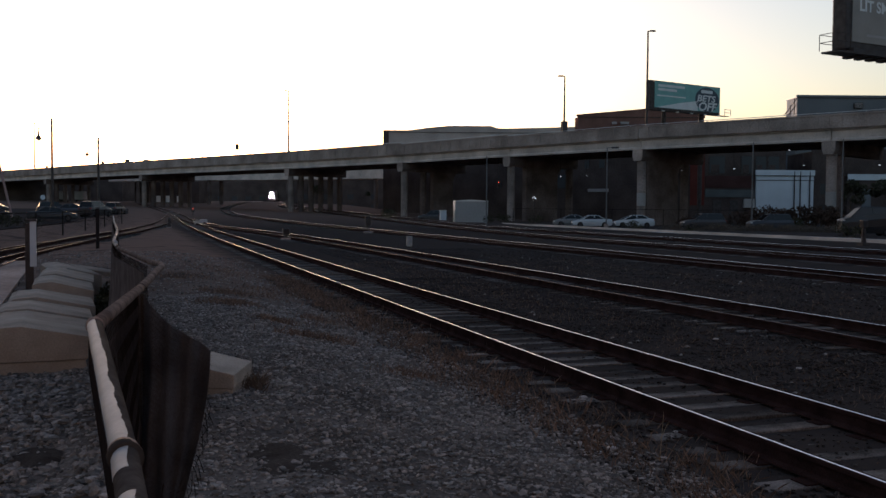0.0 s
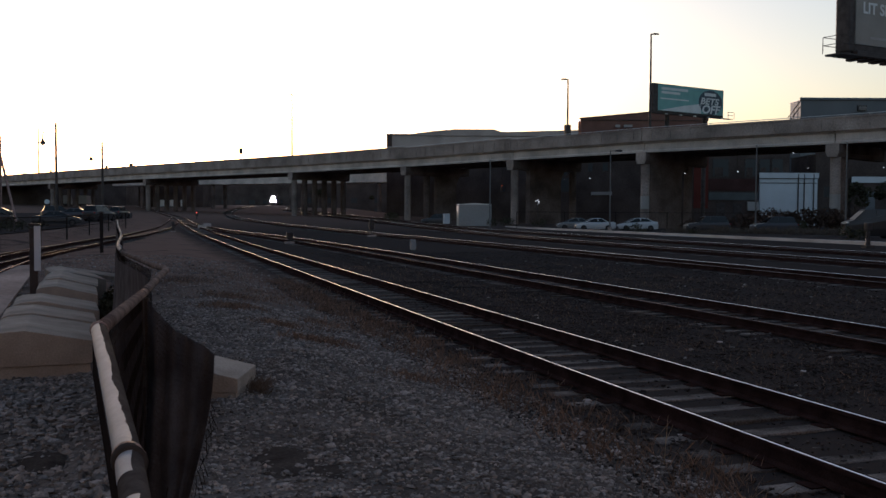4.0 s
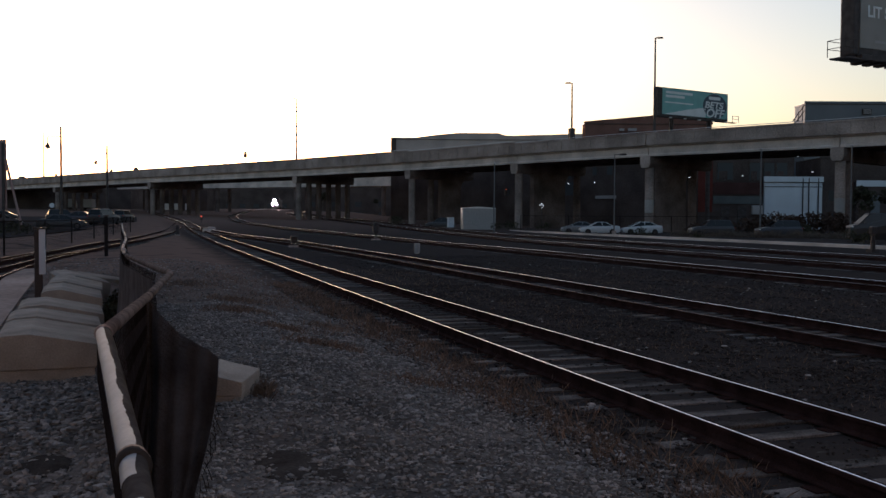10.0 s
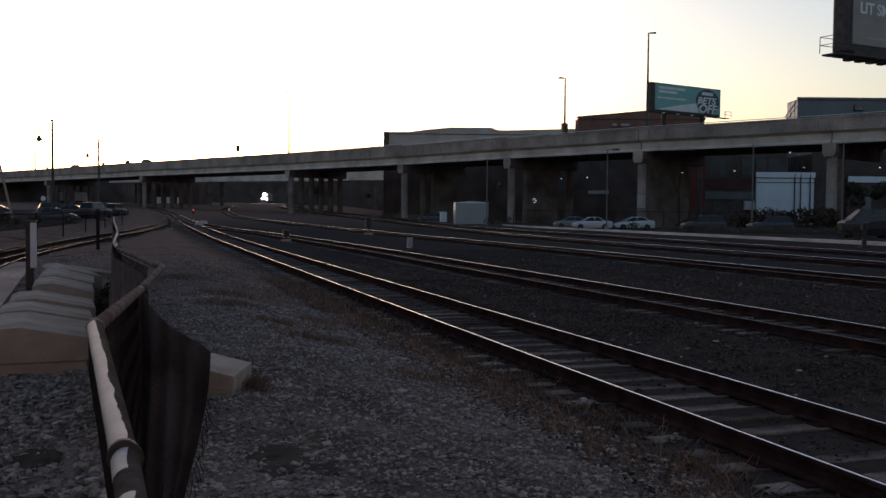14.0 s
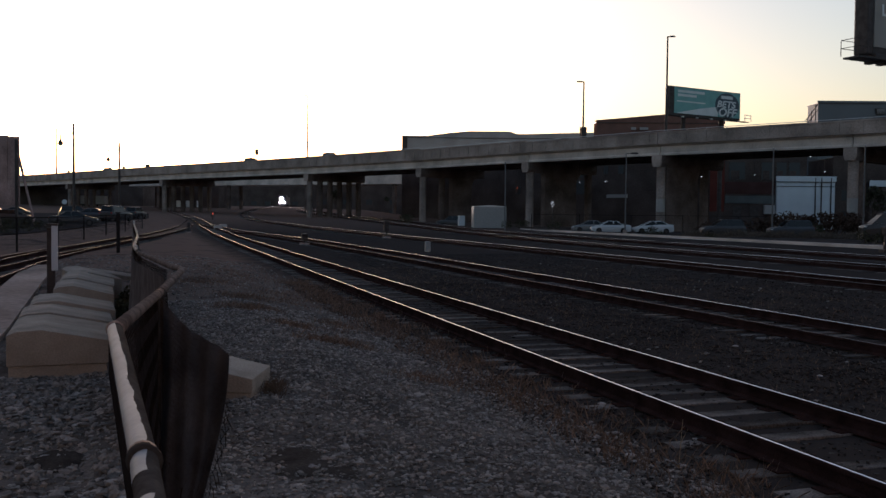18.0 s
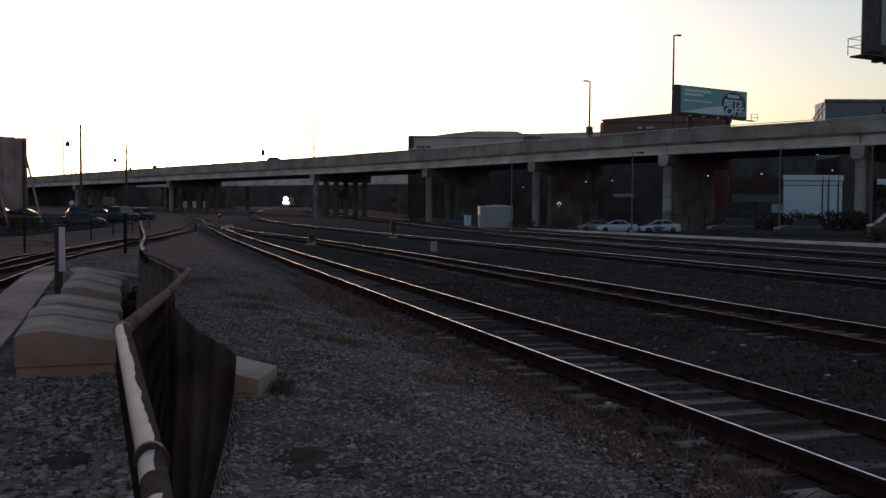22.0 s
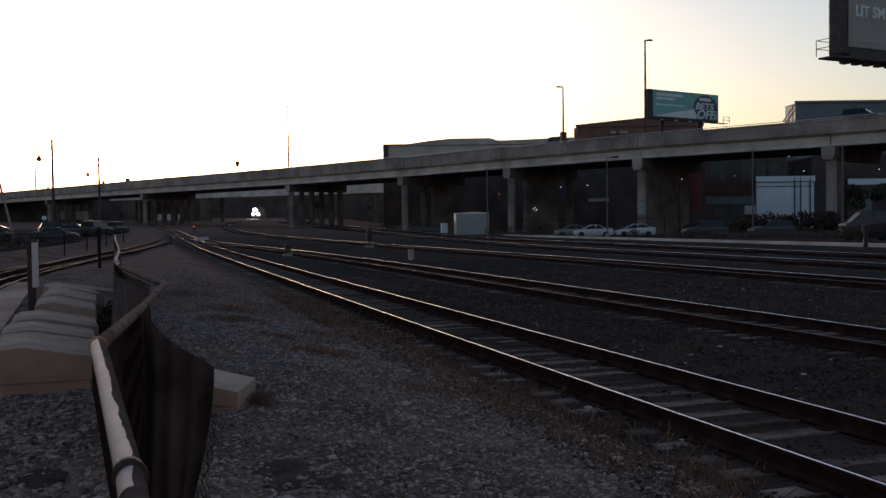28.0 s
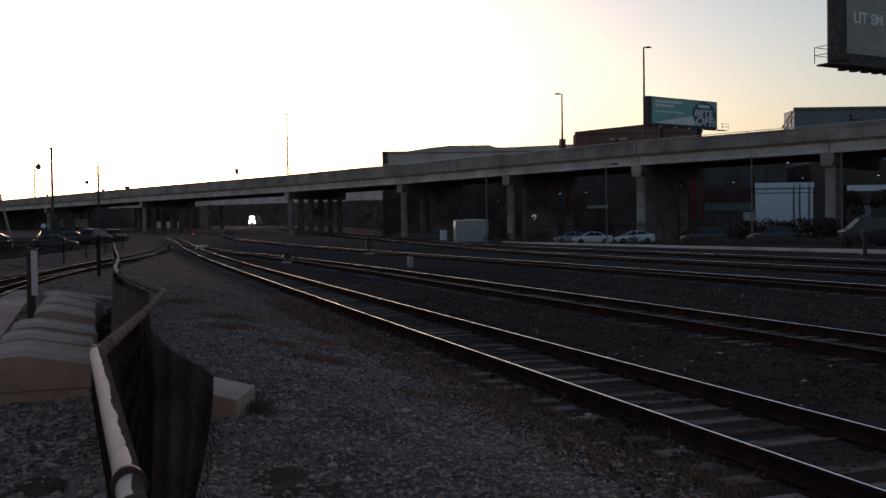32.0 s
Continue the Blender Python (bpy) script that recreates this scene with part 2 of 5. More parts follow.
def shelf(x, y):
    """The higher strip along the fence, above the track bed."""
    return 0.45 * (1 - sstep(1.2, 4.4, x)) * (1 - 0.75 * sstep(25, 70, y)) * (1 - 0.5 * sstep(-2.2, -4.5, x) if y > 20 else 1) - 0.16 * (1 - sstep(-0.5, -0.15, x)) * (1 - sstep(24, 34, y))


LOT_Y, LOT_X = (38, 50, 61, 72, 84, 98, 112, 125, 160, 220), (-7.9, -6.3, -5.4, -4.6, -3.6, -2.4, -0.9, 0.3, 3.0, 3.0)


def ground_z(x, y):
    z = rise(x, y) + shelf(x, y) - 0.05 + 0.02 * sstep(3.9, 4.5, x)
    if 50 < y < 200 and x < 2:  # the bank of the car lot
        edge = float(np.interp(y, LOT_Y, LOT_X))
        z = max(z, (0.5 + 0.32 * sstep(100, 112, y)) * sstep(0.0, 2.6, edge - x) * sstep(54, 66, y))
    return z


def build_ground():
    xs = [-900, -400, -200, -100, -60, -40, -25, -16, -10, -7, -5] + list(np.arange(-4, 9, 0.14)) + list(np.arange(9, 30, 0.5)) + list(np.arange(30, 80, 3)) + [90, 120, 160, 250, 500, 1200]
    ys = [-300, -80, -30, -10, -4, -1] + list(np.arange(0, 20, 0.14)) + list(np.arange(20, 60, 0.5)) + list(np.arange(60, 420, 5)) + [450, 520, 650, 900, 1500, 3000]
    bm = bmesh.new()
    grid = []
    for y in ys:
        row = []
        for x in xs:
            z = ground_z(x, y)
            if -6 < x < 30 and -1 < y < 60:
                k = 0.45 if x > 4.3 else 1.0
                z += k * (0.035 * noise.noise((x * 0.9, y * 0.9, 0)) + 0.022 * noise.noise((x * 3.1, y * 3.1, 4)))
            row.append(bm.verts.new((x, y, z)))
        grid.append(row)
    for r0, r1 in zip(grid, grid[1:]):
        for i in range(len(xs) - 1):
            bm.faces.new((r0[i], r0[i + 1], r1[i + 1], r1[i]))
    return tagged(part("ground", bm, GRAVEL, smooth=True), "dusty grey gravel and ballast ground of a rail yard", "ground", kind="structure")


build_ground()

# ---- plain unseen walls added behind and beside the camera to cut the sky light ----
for wx, wy, sx, sy in ((10, -14, 170, 0.6), (-46, 22, 0.6, 72), (95, 4, 0.6, 36)):
    tagged(part("sky_block_wall", boxed(wx, wy, 11.0, sx, sy, 22.4), BLOCKWALL), "plain grey unseen wall added to block sky light", "wall", kind="structure")

# ---- railway tracks: centre lines, rail base at z 0 ----
RAIL_SECTION = [(-0.07, 0), (0.07, 0), (0.065, 0.02), (0.012, 0.035), (0.012, 0.125), (0.036, 0.135), (0.036, 0.17), (-0.036, 0.17), (-0.036, 0.135), (-0.012, 0.125), (-0.012, 0.035), (-0.065, 0.02)]


def track(knots, label, band, head):
    line = smooth_line([(x, y, rise(x, y) + 0.0) if z is None else (x, y, z) for x, y, z in knots], 4.0)
    ob = empty("railway_track", Matrix(), label=label, category="railway track", group="yard tracks")
    for side in (-0.755, 0.755):
        shifted = []
        for i, p in enumerate(line):
            d = (line[min(i + 1, len(line) - 1)] - line[max(i - 1, 0)]).normalized()
            shifted.append(p + Vector((d.y, -d.x, 0)) * side)
        rail = part("rail", sweep(bmesh.new(), shifted, RAIL_SECTION), RAIL, ob)
        top = [(-band, 0.160), (band, 0.160), (band, 0.168), (0.75 * band, 0.1712), (0.25 * band, 0.1745), (-0.25 * band, 0.1745), (-0.75 * band, 0.1712), (-band, 0.168)]
        if band > 0.03 and side > 0:
            top = [(-0.0375, 0.152), (0.0375, 0.152), (0.0375, 0.158), (0.033, 0.167), (0.022, 0.172), (0, 0.1745), (-0.022, 0.172), (-0.033, 0.167), (-0.0375, 0.158)]
        part("running_surface", sweep(bmesh.new(), shifted, top), head if side > 0 or knots[0][0] < 8 else DULLHEAD, rail, "bright worn rail head")
    return ob, line


TRACKS = [
    ([(5.92, -6, 0), (5.92, 30, 0), (6.0, 60, 0), (6.4, 90, 0), (6.9, 120, None), (7.5, 160, None), (6.0, 230, None), (2, 330, None)], "rusty siding track with weathered wooden ties in gravel"),
    ([(11.5, -6, 0), (11.45, 25, 0), (11.2, 50, 0), (10.3, 75, 0), (8.4, 105, 0), (7.1, 135, None)], "second rusty track joining the siding at a turnout"),
    ([(21.0, -6, 0), (21.0, 40, 0), (20.6, 80, 0), (18.6, 130, None), (17.2, 168, None), (23.4, 245, None), (36.4, 322, 3.35), (42.0, 345, 3.75), (47.4, 363, 4.05), (52.6, 384, 4.4), (57.3, 403, 4.68), (68, 440, 5.2)], "main line track curving away under the viaduct"),
    ([(28.2, -6, 0), (28.4, 40, 0), (29.2, 65, 0), (32.6, 96, 0), (35.6, 140, None), (37.6, 200, None), (42.0, 275, None), (54, 345, None), (68, 392, 4.7)], "main line track with worn bright rails"),
    ([(35.2, -6, 0), (35.3, 40, 0), (36.6, 75, 0), (38.6, 108, 0), (40.2, 132, None), (42, 165, None), (43.5, 220, None), (48, 290, None), (62, 352, None)], "far yard track with worn bright rails"),
    ([(-4.9, 12, 0.2), (-4.35, 29, 0.2), (-4.05, 38, 0.2), (-3.15, 47, 0.2), (-2.3, 56, 0.18), (-1.3, 65, 0.15), (0.9, 85, 0.05), (4.4, 125, 0.1), (7.3, 170, None)], "rusty lead track joining from beyond the fence"),
    ([(-7.4, 12, 0.2), (-5.6, 28, 0.2), (-4.87, 34, 0.2), (-4.45, 39.4, 0.2), (-3.65, 46, 0.2), (-2.95, 50.5, 0.2)], "older rusty track merging into the lead track"),
]
track_objects = [track(k, lab, (0.009, 0.009, 0.022, 0.022, 0.022, 0.014, 0.012)[i], RAILHEAD if i < 5 else DULLHEAD) for i, (k, lab) in enumerate(TRACKS)]

# ---- viaduct ----
BENTS = [(210.0, -190.0), (185.0, -138.0), (160.0, -86.0), (135.0, -34.0), (122.0, -7.0), (110.0, 18.0), (99.0, 41.0), (87.6, 65.0), (75.8, 88.8), (64.14, 110.84), (55.2, 134.17), (46.0, 161.05), (31.5, 194.9), (3.7, 250.9), (-23.0, 309.5), (-49.0, 365.0), (-76, 422), (-101, 476), (-126, 530), (-176, 637), (-226, 744), (-276, 851)]


def build_viaduct():
    ob = empty("viaduct", Matrix(), label="long weathered concrete road viaduct on column bents", category="viaduct")
    for (ax, ay), (bx, by) in zip(BENTS, BENTS[1:]):
        a, b = Vector((ax, ay, 0)), Vector((bx, by, 0))
        d = (b - a).normalized()
        n = Vector((d.y, -d.x, 0))
        gap = d * 0.06
        a2, b2 = a + gap, b - gap
        sec = [(-0.3, 10.0), (0.3, 10.0), (0.3, 10.2), (0.1, 10.35), (0.1, 11.15), (0.35, 11.3), (0.35, 11.42), (-0.35, 11.42), (-0.35, 11.3), (-0.1, 11.15), (-0.1, 10.35), (-0.3, 10.2)]
        # the inner girders carry the shade below the deck in their colour
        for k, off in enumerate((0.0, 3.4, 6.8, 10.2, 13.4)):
            part("girder", sweep(bmesh.new(), [a2 + n * off, b2 + n * off], sec), CONCRETE if k == 0 else SHADETONE, ob)
        part("deck", sweep(bmesh.new(), [a + d * .02, b - d * .02], [(-0.75, 11.424), (14.2, 11.424), (14.2, 12.65), (-0.75, 12.65)]), CONCRETE_DARK, ob)
        low = 0.42 * (1 - sstep(120, 175, (a.y + b.y) / 2))
        for side, off in ((0, -0.62), (1, 13.75)):
            par = [(off - 0.12, 12.654), (off + 0.3, 12.654), (off + 0.2, 12.8), (off + 0.14, 13.25 - low), (off + 0.2, 13.26 - low), (off + 0.2, 13.45 - low), (off - 0.2, 13.45 - low), (off - 0.2, 13.26 - low), (off - 0.12, 13.25 - low)]
            part("parapet", sweep(bmesh.new(), [a + d * .02, b - d * .02], par), CONCRETE_DARK, ob)
        if 40 < (a.y + b.y) / 2 < 215:
            n_p = int((b - a).length / 2.5)
            for k in range(n_p):
                c = a + d * ((k + 0.5) * (b - a).length / n_p) - n * 0.78
                rot = Matrix.Translation((c.x, c.y, 0)) @ Matrix.Rotation(math.atan2(d.y, d.x), 4, "Z")
                part("pilaster", box(bmesh.new(), 0, 0, 12.3, 0.16, 0.1, 1.3, rot), CONCRETE_DARK, ob)
            part("coping_rail", rodded(a - n * 0.6 + Vector((0, 0, 13.62 - low)), b - n * 0.6 + Vector((0, 0, 13.62 - low)), 0.04, n=6), GALV, ob)
            for k in range(n_p):
                c = a + d * ((k + 0.5) * (b - a).length / n_p) - n * 0.6
                part("rail_post", rodded(c + Vector((0, 0, 13.4 - low)), c + Vector((0, 0, 13.62 - low)), 0.04, n=6), GALV, ob)
    for i, (x, y) in enumerate(BENTS):
        p0, p1 = Vector((*BENTS[max(i - 1, 0)], 0)), Vector((*BENTS[min(i + 1, len(BENTS) - 1)], 0))
        d = (p1 - p0).normalized()
        n = Vector((d.y, -d.x, 0))
        base = Vector((x, y, 0))
        # cap beam in the painted shade tone, its outer end left lighter
        part("cap_beam", sweep(bmesh.new(), [base - n * 0.75, base + n * 13.9], [(-0.75, 9.0), (-0.55, 8.5), (0.55, 8.5), (0.75, 9.0), (0.75, 9.998), (-0.75, 9.998)]), SHADETONE, ob)
        part("cap_end", sweep(bmesh.new(), [base - n * 0.9, base - n * 0.752], [(-0.75, 9.0), (-0.55, 8.5), (0.55, 8.5), (0.75, 9.0), (0.75, 9.998), (-0.75, 9.998)]), CONCRETE_DARK, ob)
        # the wide hammerhead piers stand behind a lone edge column
        wide = {110.84: (0.7, 8.0), 134.17: (2.9, 9.6), 161.05: (6.4, 11.0)}.get(y)
        lone = {110.84: (0.15, 10.2), 134.17: (0.15, 12.7), 161.05: (0.15, 4.4), 88.8: (0.15, 2.2)}.get(y)
        # inner columns and pier walls take the under-deck shade as base colour
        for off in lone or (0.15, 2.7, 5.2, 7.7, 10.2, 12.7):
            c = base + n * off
            part("column", rodded(c + Vector((0, 0, ground_z(c.x, c.y) - 0.2)), c + Vector((0, 0, 8.55)), 0.58, 0.58, 20), PIERGREY if off < 1 else SHADETONE, ob)
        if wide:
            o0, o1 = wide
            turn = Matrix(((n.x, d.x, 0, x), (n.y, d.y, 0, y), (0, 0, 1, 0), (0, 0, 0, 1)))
            part("pier_wall", prism(bmesh.new(), [(o0, -0.2), (o1, -0.2), (o1, 6.9), (o1 + 0.25, 7.7), (o1 + 0.9, 8.52), (o0 - 0.1, 8.52), (o0, 7.9)], 0.9, turn), SHADETONE, ob)
        if y in (110.84, 88.8):
            c = base + n * 0.15
            part("paint_patch", rodded(c + Vector((0, 0, 2.6)), c + Vector((0, 0, 4.3)), 0.586, 0.586, 20), GREYSIDING, ob, "pale painted-over patch")
    return ob


build_viaduct()

# ---- the older deck crossing beyond ----
def far_viaduct():
    ob = empty("far_viaduct", Matrix(), label="distant concrete deck crossing behind the main viaduct", category="viaduct")
    a, b = Vector((-6, 325, 0)), Vector((112, 196, 0))
    d = (b - a).normalized()
    n = Vector((-d.y, d.x, 0))
    part("deck", sweep(bmesh.new(), [a, b], [(-8, 10.0), (0, 10.0), (0, 11.6), (-0.3, 11.6), (-0.3, 13.4), (-0.6, 13.4), (-0.6, 12.4), (-8, 12.4)]), CONCRETE, ob)
    for k in range(6):
        c = a + d * (12 + 30 * k)
        for w in (1.2, 6.5):
            q = c + n * w
            part("column", rodded(q + Vector((0, 0, ground_z(q.x, q.y) - 0.3)), q + Vector((0, 0, 10.02)), 0.6, 0.6, 12), SHADETONE, ob)


far_viaduct()


# ---- the asphalt lot beyond the left fence ----
def left_lot():
    bm = bmesh.new()
    xs, ys = np.linspace(0, 1, 24), np.linspace(68, 215, 40)
    g = []
    for y in ys:
        edge = float(np.interp(y, LOT_Y, LOT_X)) - 3.0
        g.append([bm.verts.new((-70 + (edge + 70) * u, y, ground_z(-70 + (edge + 70) * u, y) + 0.05)) for u in xs])
    for r0, r1 in zip(g, g[1:]):
        for i in range(len(xs) - 1):
            bm.faces.new((r0[i], r0[i + 1], r1[i + 1], r1[i]))
    tagged(part("car_lot", bm, ASPHALT, smooth=True), "dark asphalt car lot beyond the yard fence", "car lot", kind="structure")


left_lot()

# ---- cars ----
def loft(bm, stations):
    """Skin rings of (y, z) at each x; the rings have equal counts."""
    rings = [[bm.verts.new((x, y, z)) for y, z in ring] for x, ring in stations]
    n = len(rings[0])
    for r0, r1 in zip(rings, rings[1:]):
        for i in range(n):
            bm.faces.new((r0[i], r0[(i + 1) % n], r1[(i + 1) % n], r1[i]))
    bm.faces.new(rings[0][::-1]), bm.faces.new(rings[-1])
    return bm


def ring(w, z0, z1, crown=0.0):
    return [(-w * 0.94, z0), (w * 0.94, z0), (w, z0 + (z1 - z0) * 0.35), (w * 0.99, z0 + (z1 - z0) * 0.72), (w * 0.9, z1), (0, z1 + crown), (-w * 0.9, z1), (-w * 0.99, z0 + (z1 - z0) * 0.72), (-w, z0 + (z1 - z0) * 0.35)]


SHAPES = {
    "sedan": dict(h=1.46, hood=0.93, tail=1.02, cabin=((-1.55, 0.78), (-0.7, 1.0), (0.35, 1.0), (1.35, 0.72))),
    "hatch": dict(h=1.50, hood=0.92, tail=1.10, cabin=((-2.05, 0.80), (-1.0, 1.0), (0.30, 1.0), (1.45, 0.70))),
    "van": dict(h=2.5, hood=1.6, tail=2.0, cabin=((-2.28, 0.9), (-2.2, 1.0), (0.7, 1.0), (1.6, 0.8))),
    "suv": dict(h=1.78, hood=1.08, tail=1.15, cabin=((-2.15, 0.84), (-1.85, 1.0), (0.25, 1.0), (1.10, 0.78))),
}


def car(m, paint, shape, label, group="parked cars", name="car"):
    s = SHAPES[shape]
    ob = empty(name, m, label=label, category="car", group=group)
    z0 = 0.22
    hood, tail, h = s["hood"], s["tail"], s["h"]
    st = [(-2.32, ring(0.72, 0.42, tail - 0.22)), (-2.25, ring(0.82, z0 + .06, tail - 0.06)), (-1.9, ring(0.89, z0, tail)), (-0.6, ring(0.91, z0, tail - 0.04, 0.01)), (0.8, ring(0.91, z0, hood + 0.04, 0.02)), (1.5, ring(0.89, z0, hood - 0.02, 0.03)), (2.1, ring(0.82, z0 + .04, hood - 0.16, 0.02)), (2.3, ring(0.66, 0.34, hood - 0.34))]
    body = part("body", loft(bmesh.new(), st), paint, ob, smooth=False)
    c = s["cabin"]
    zb = min(hood, tail) - 0.04
    cab = [(c[0][0], [(-0.74, zb), (0.74, zb), (0.70, zb + 0.05), (-0.70, zb + 0.05)]), (c[1][0], [(-0.80, zb), (0.80, zb), (0.62, h - 0.05), (-0.62, h - 0.05)]), (c[2][0], [(-0.80, zb), (0.80, zb), (0.62, h - 0.04), (-0.62, h - 0.04)]), (c[3][0], [(-0.76, zb), (0.76, zb), (0.72, zb + 0.06), (-0.72, zb + 0.06)])]
    part("glasshouse", loft(bmesh.new(), cab), paint if shape == "van" else GLASS, ob, "" if shape == "van" else "dark tinted car glass")
    roof = bmesh.new()
    loft(roof, [(c[1][0] - 0.08, [(-0.60, h - 0.09), (0.60, h - 0.09), (0.56, h - 0.05), (-0.56, h - 0.05)]), (c[1][0] + 0.2, [(-0.64, h - 0.06), (0.64, h - 0.06), (0.56, h), (-0.56, h)]), (c[2][0] - 0.1, [(-0.64, h - 0.06), (0.64, h - 0.06), (0.56, h), (-0.56, h)]), (c[2][0] + 0.1, [(-0.60, h - 0.09), (0.60, h - 0.09), (0.56, h - 0.05), (-0.56, h - 0.05)])])
    part("roof", roof, paint, ob)
    for sy in (-1, 1):
        for x0, x1 in ((c[0][0] + 0.05, c[1][0]), (c[2][0], c[3][0] - 0.04), (-0.25, -0.22)):
            bm = bmesh.new()
            za = zb + 0.05
            zz = (za, h - 0.06) if x0 == c[0][0] + 0.05 else ((h - 0.06, za) if x0 == c[2][0] else (zb, h - 0.06))
            ya = [0.72 if z < h - 0.2 else 0.64 for z in zz]
            rod(bm, (x0, sy * ya[0], zz[0]), (x1, sy * ya[1], zz[1]), 0.045, n=6)
            part("pillar", bm, paint, ob)
        part("mirror", boxed(c[3][0] - 0.35, sy * 0.95, hood + 0.1, 0.1, 0.16, 0.12, 0.02), paint, ob)
        part("headlight", boxed(2.12, sy * 0.62, hood - 0.26, 0.2, 0.3, 0.11, 0.03), LAMPGLASS, ob, "clear headlight glass")
        part("tail_light", boxed(-2.24, sy * 0.66, tail - 0.2, 0.12, 0.24, 0.14, 0.02), REDLENS, ob, "red tail light")
    part("bumper", boxed(2.24, 0, 0.42, 0.14, 1.35, 0.16, 0.04), DARKMETAL, ob)
    for x in (-1.38, 1.42):
        for sy in (-1, 1):
            w = part("wheel", rodded((x, sy * 0.86, 0.33), (x, sy * 0.9, 0.33), 0.24, n=14), DARKMETAL, ob)
            part("tyre", rodded((x, sy * 0.68, 0.33), (x, sy * 0.92, 0.33), 0.33, n=20), RUBBER, w)
            part("rim", rodded((x, sy * 0.90, 0.33), (x, sy * 0.935, 0.33), 0.21, n=14), DARKMETAL, w, "dull grey wheel rim")
    return ob


CARWHITE = mat("white_car_paint", (0.457, 0.464, 0.47), 0.25, vary=0.03, bump=0.0)
CARDARK = mat("dark_grey_car_paint", (0.0305, 0.0279, 0.0292), 0.4, 0.0, vary=0.05, bump=0.0)
CARBLACK = mat("black_car_paint", (0.0152, 0.0152, 0.0165), 0.35, vary=0.05, bump=0.0)
CARBLUE = mat("dark_blue_car_paint", (0.0279, 0.0292, 0.0381), 0.4, 0.0, vary=0.05, bump=0.0)
CARGREY = mat("grey_car_paint", (0.152, 0.152, 0.152), 0.3, 0.2, vary=0.05, bump=0.0)
LOT = math.degrees(math.atan2(-1.33, 4.04))
car(pose(51.0, 99.2, 0.0, 0, 0, 180 + LOT), CARWHITE, "sedan", "white sedan parked on the lot beneath the viaduct")
car(pose(55.6, 97.6, 0.0, 0, 0, 180 + LOT), CARWHITE, "hatch", "white hatchback parked beside a white sedan")
car(pose(50.7, 103.6, 0.0, 0, 0, 178 + LOT), CARGREY, "sedan", "grey sedan parked behind the white cars")
car(pose(57.4, 86.3, 0.0, 0, 0, 180 + LOT), CARDARK, "suv", "dark grey sport utility car parked by the kerb")
car(pose(63.4, 83.2, 0.0, 0, 0, 182 + LOT), CARBLUE, "suv", "dark blue sport utility car parked near a pier")
car(pose(60.2, 66.0, 0.0, 0, 0, 175 + LOT), CARBLACK, "van", "black van parked by the kerb before the piers")
car(pose(45.0, 141, 0.0, 0, 0, 176 + LOT), CARDARK, "suv", "dark car in deep shade below the viaduct")
for x, y, rz, paint, shape, lab in (
    (-7.0, 99.8, 2, CARDARK, "sedan", "dark sedan parked side-on behind the yard fence"),
    (-6.0, 117.0, -12, CARBLUE, "sedan", "dark blue sedan parked behind another sedan"),
    (-3.5, 113.5, 62, CARDARK, "suv", "dark sport utility car parked near a lamp pole"),
    (-13.2, 104.0, 8, CARDARK, "hatch", "dark hatchback parked by the scrub"),
    (-17.5, 122.0, -6, CARDARK, "suv", "dark sport utility car parked deep in the lot"),
    (-9.5, 140.0, 10, CARDARK, "suv", "dark car parked far back in the lot"),
    (-1.8, 150.0, 70, CARDARK, "suv", "dark car parked beside the lane far back in the lot"),
    (-13.0, 185.0, 10, CARDARK, "suv", "dark car parked below the far deck"),
    (-22.0, 182.0, -6, CARDARK, "hatch", "dark hatchback parked below the far deck"),
):
    car(pose(x, y, ground_z(x, y) + 0.06, 0, 0, rz), paint, shape, lab, "cars behind the yard")


# ---- billboards ----
def bars(name, rows, parent, material, m):
    """Plain bars that stand for writing: (x, z, width, height) on a face in the x-z plane."""
    for x, z, w, h in rows:
        bm = bmesh.new()
        box(bm, x, -0.01, z, w, 0.012, h, m)
        part(name, bm, material, parent)


def lettering(name, text, size, m, parent, material, depth=0.01, shear=0.0):
    cu = bpy.data.curves.new(name, "FONT")
    cu.body, cu.size, cu.extrude, cu.shear = text, size, depth, shear
    cu.align_x, cu.align_y = "CENTER", "CENTER"
    cu.offset = size * 0.025
    tmp = new("tmp", cu)
    me = bpy.data.meshes.new_from_object(tmp.evaluated_get(bpy.context.evaluated_depsgraph_get()))
    bpy.data.objects.remove(tmp)
    me.materials.clear()
    me.materials.append(material)
    me.transform(m @ Matrix.Rotation(radians(90), 4, "X"))
    ob = new(name, me)
    ob.parent = parent
    return ob


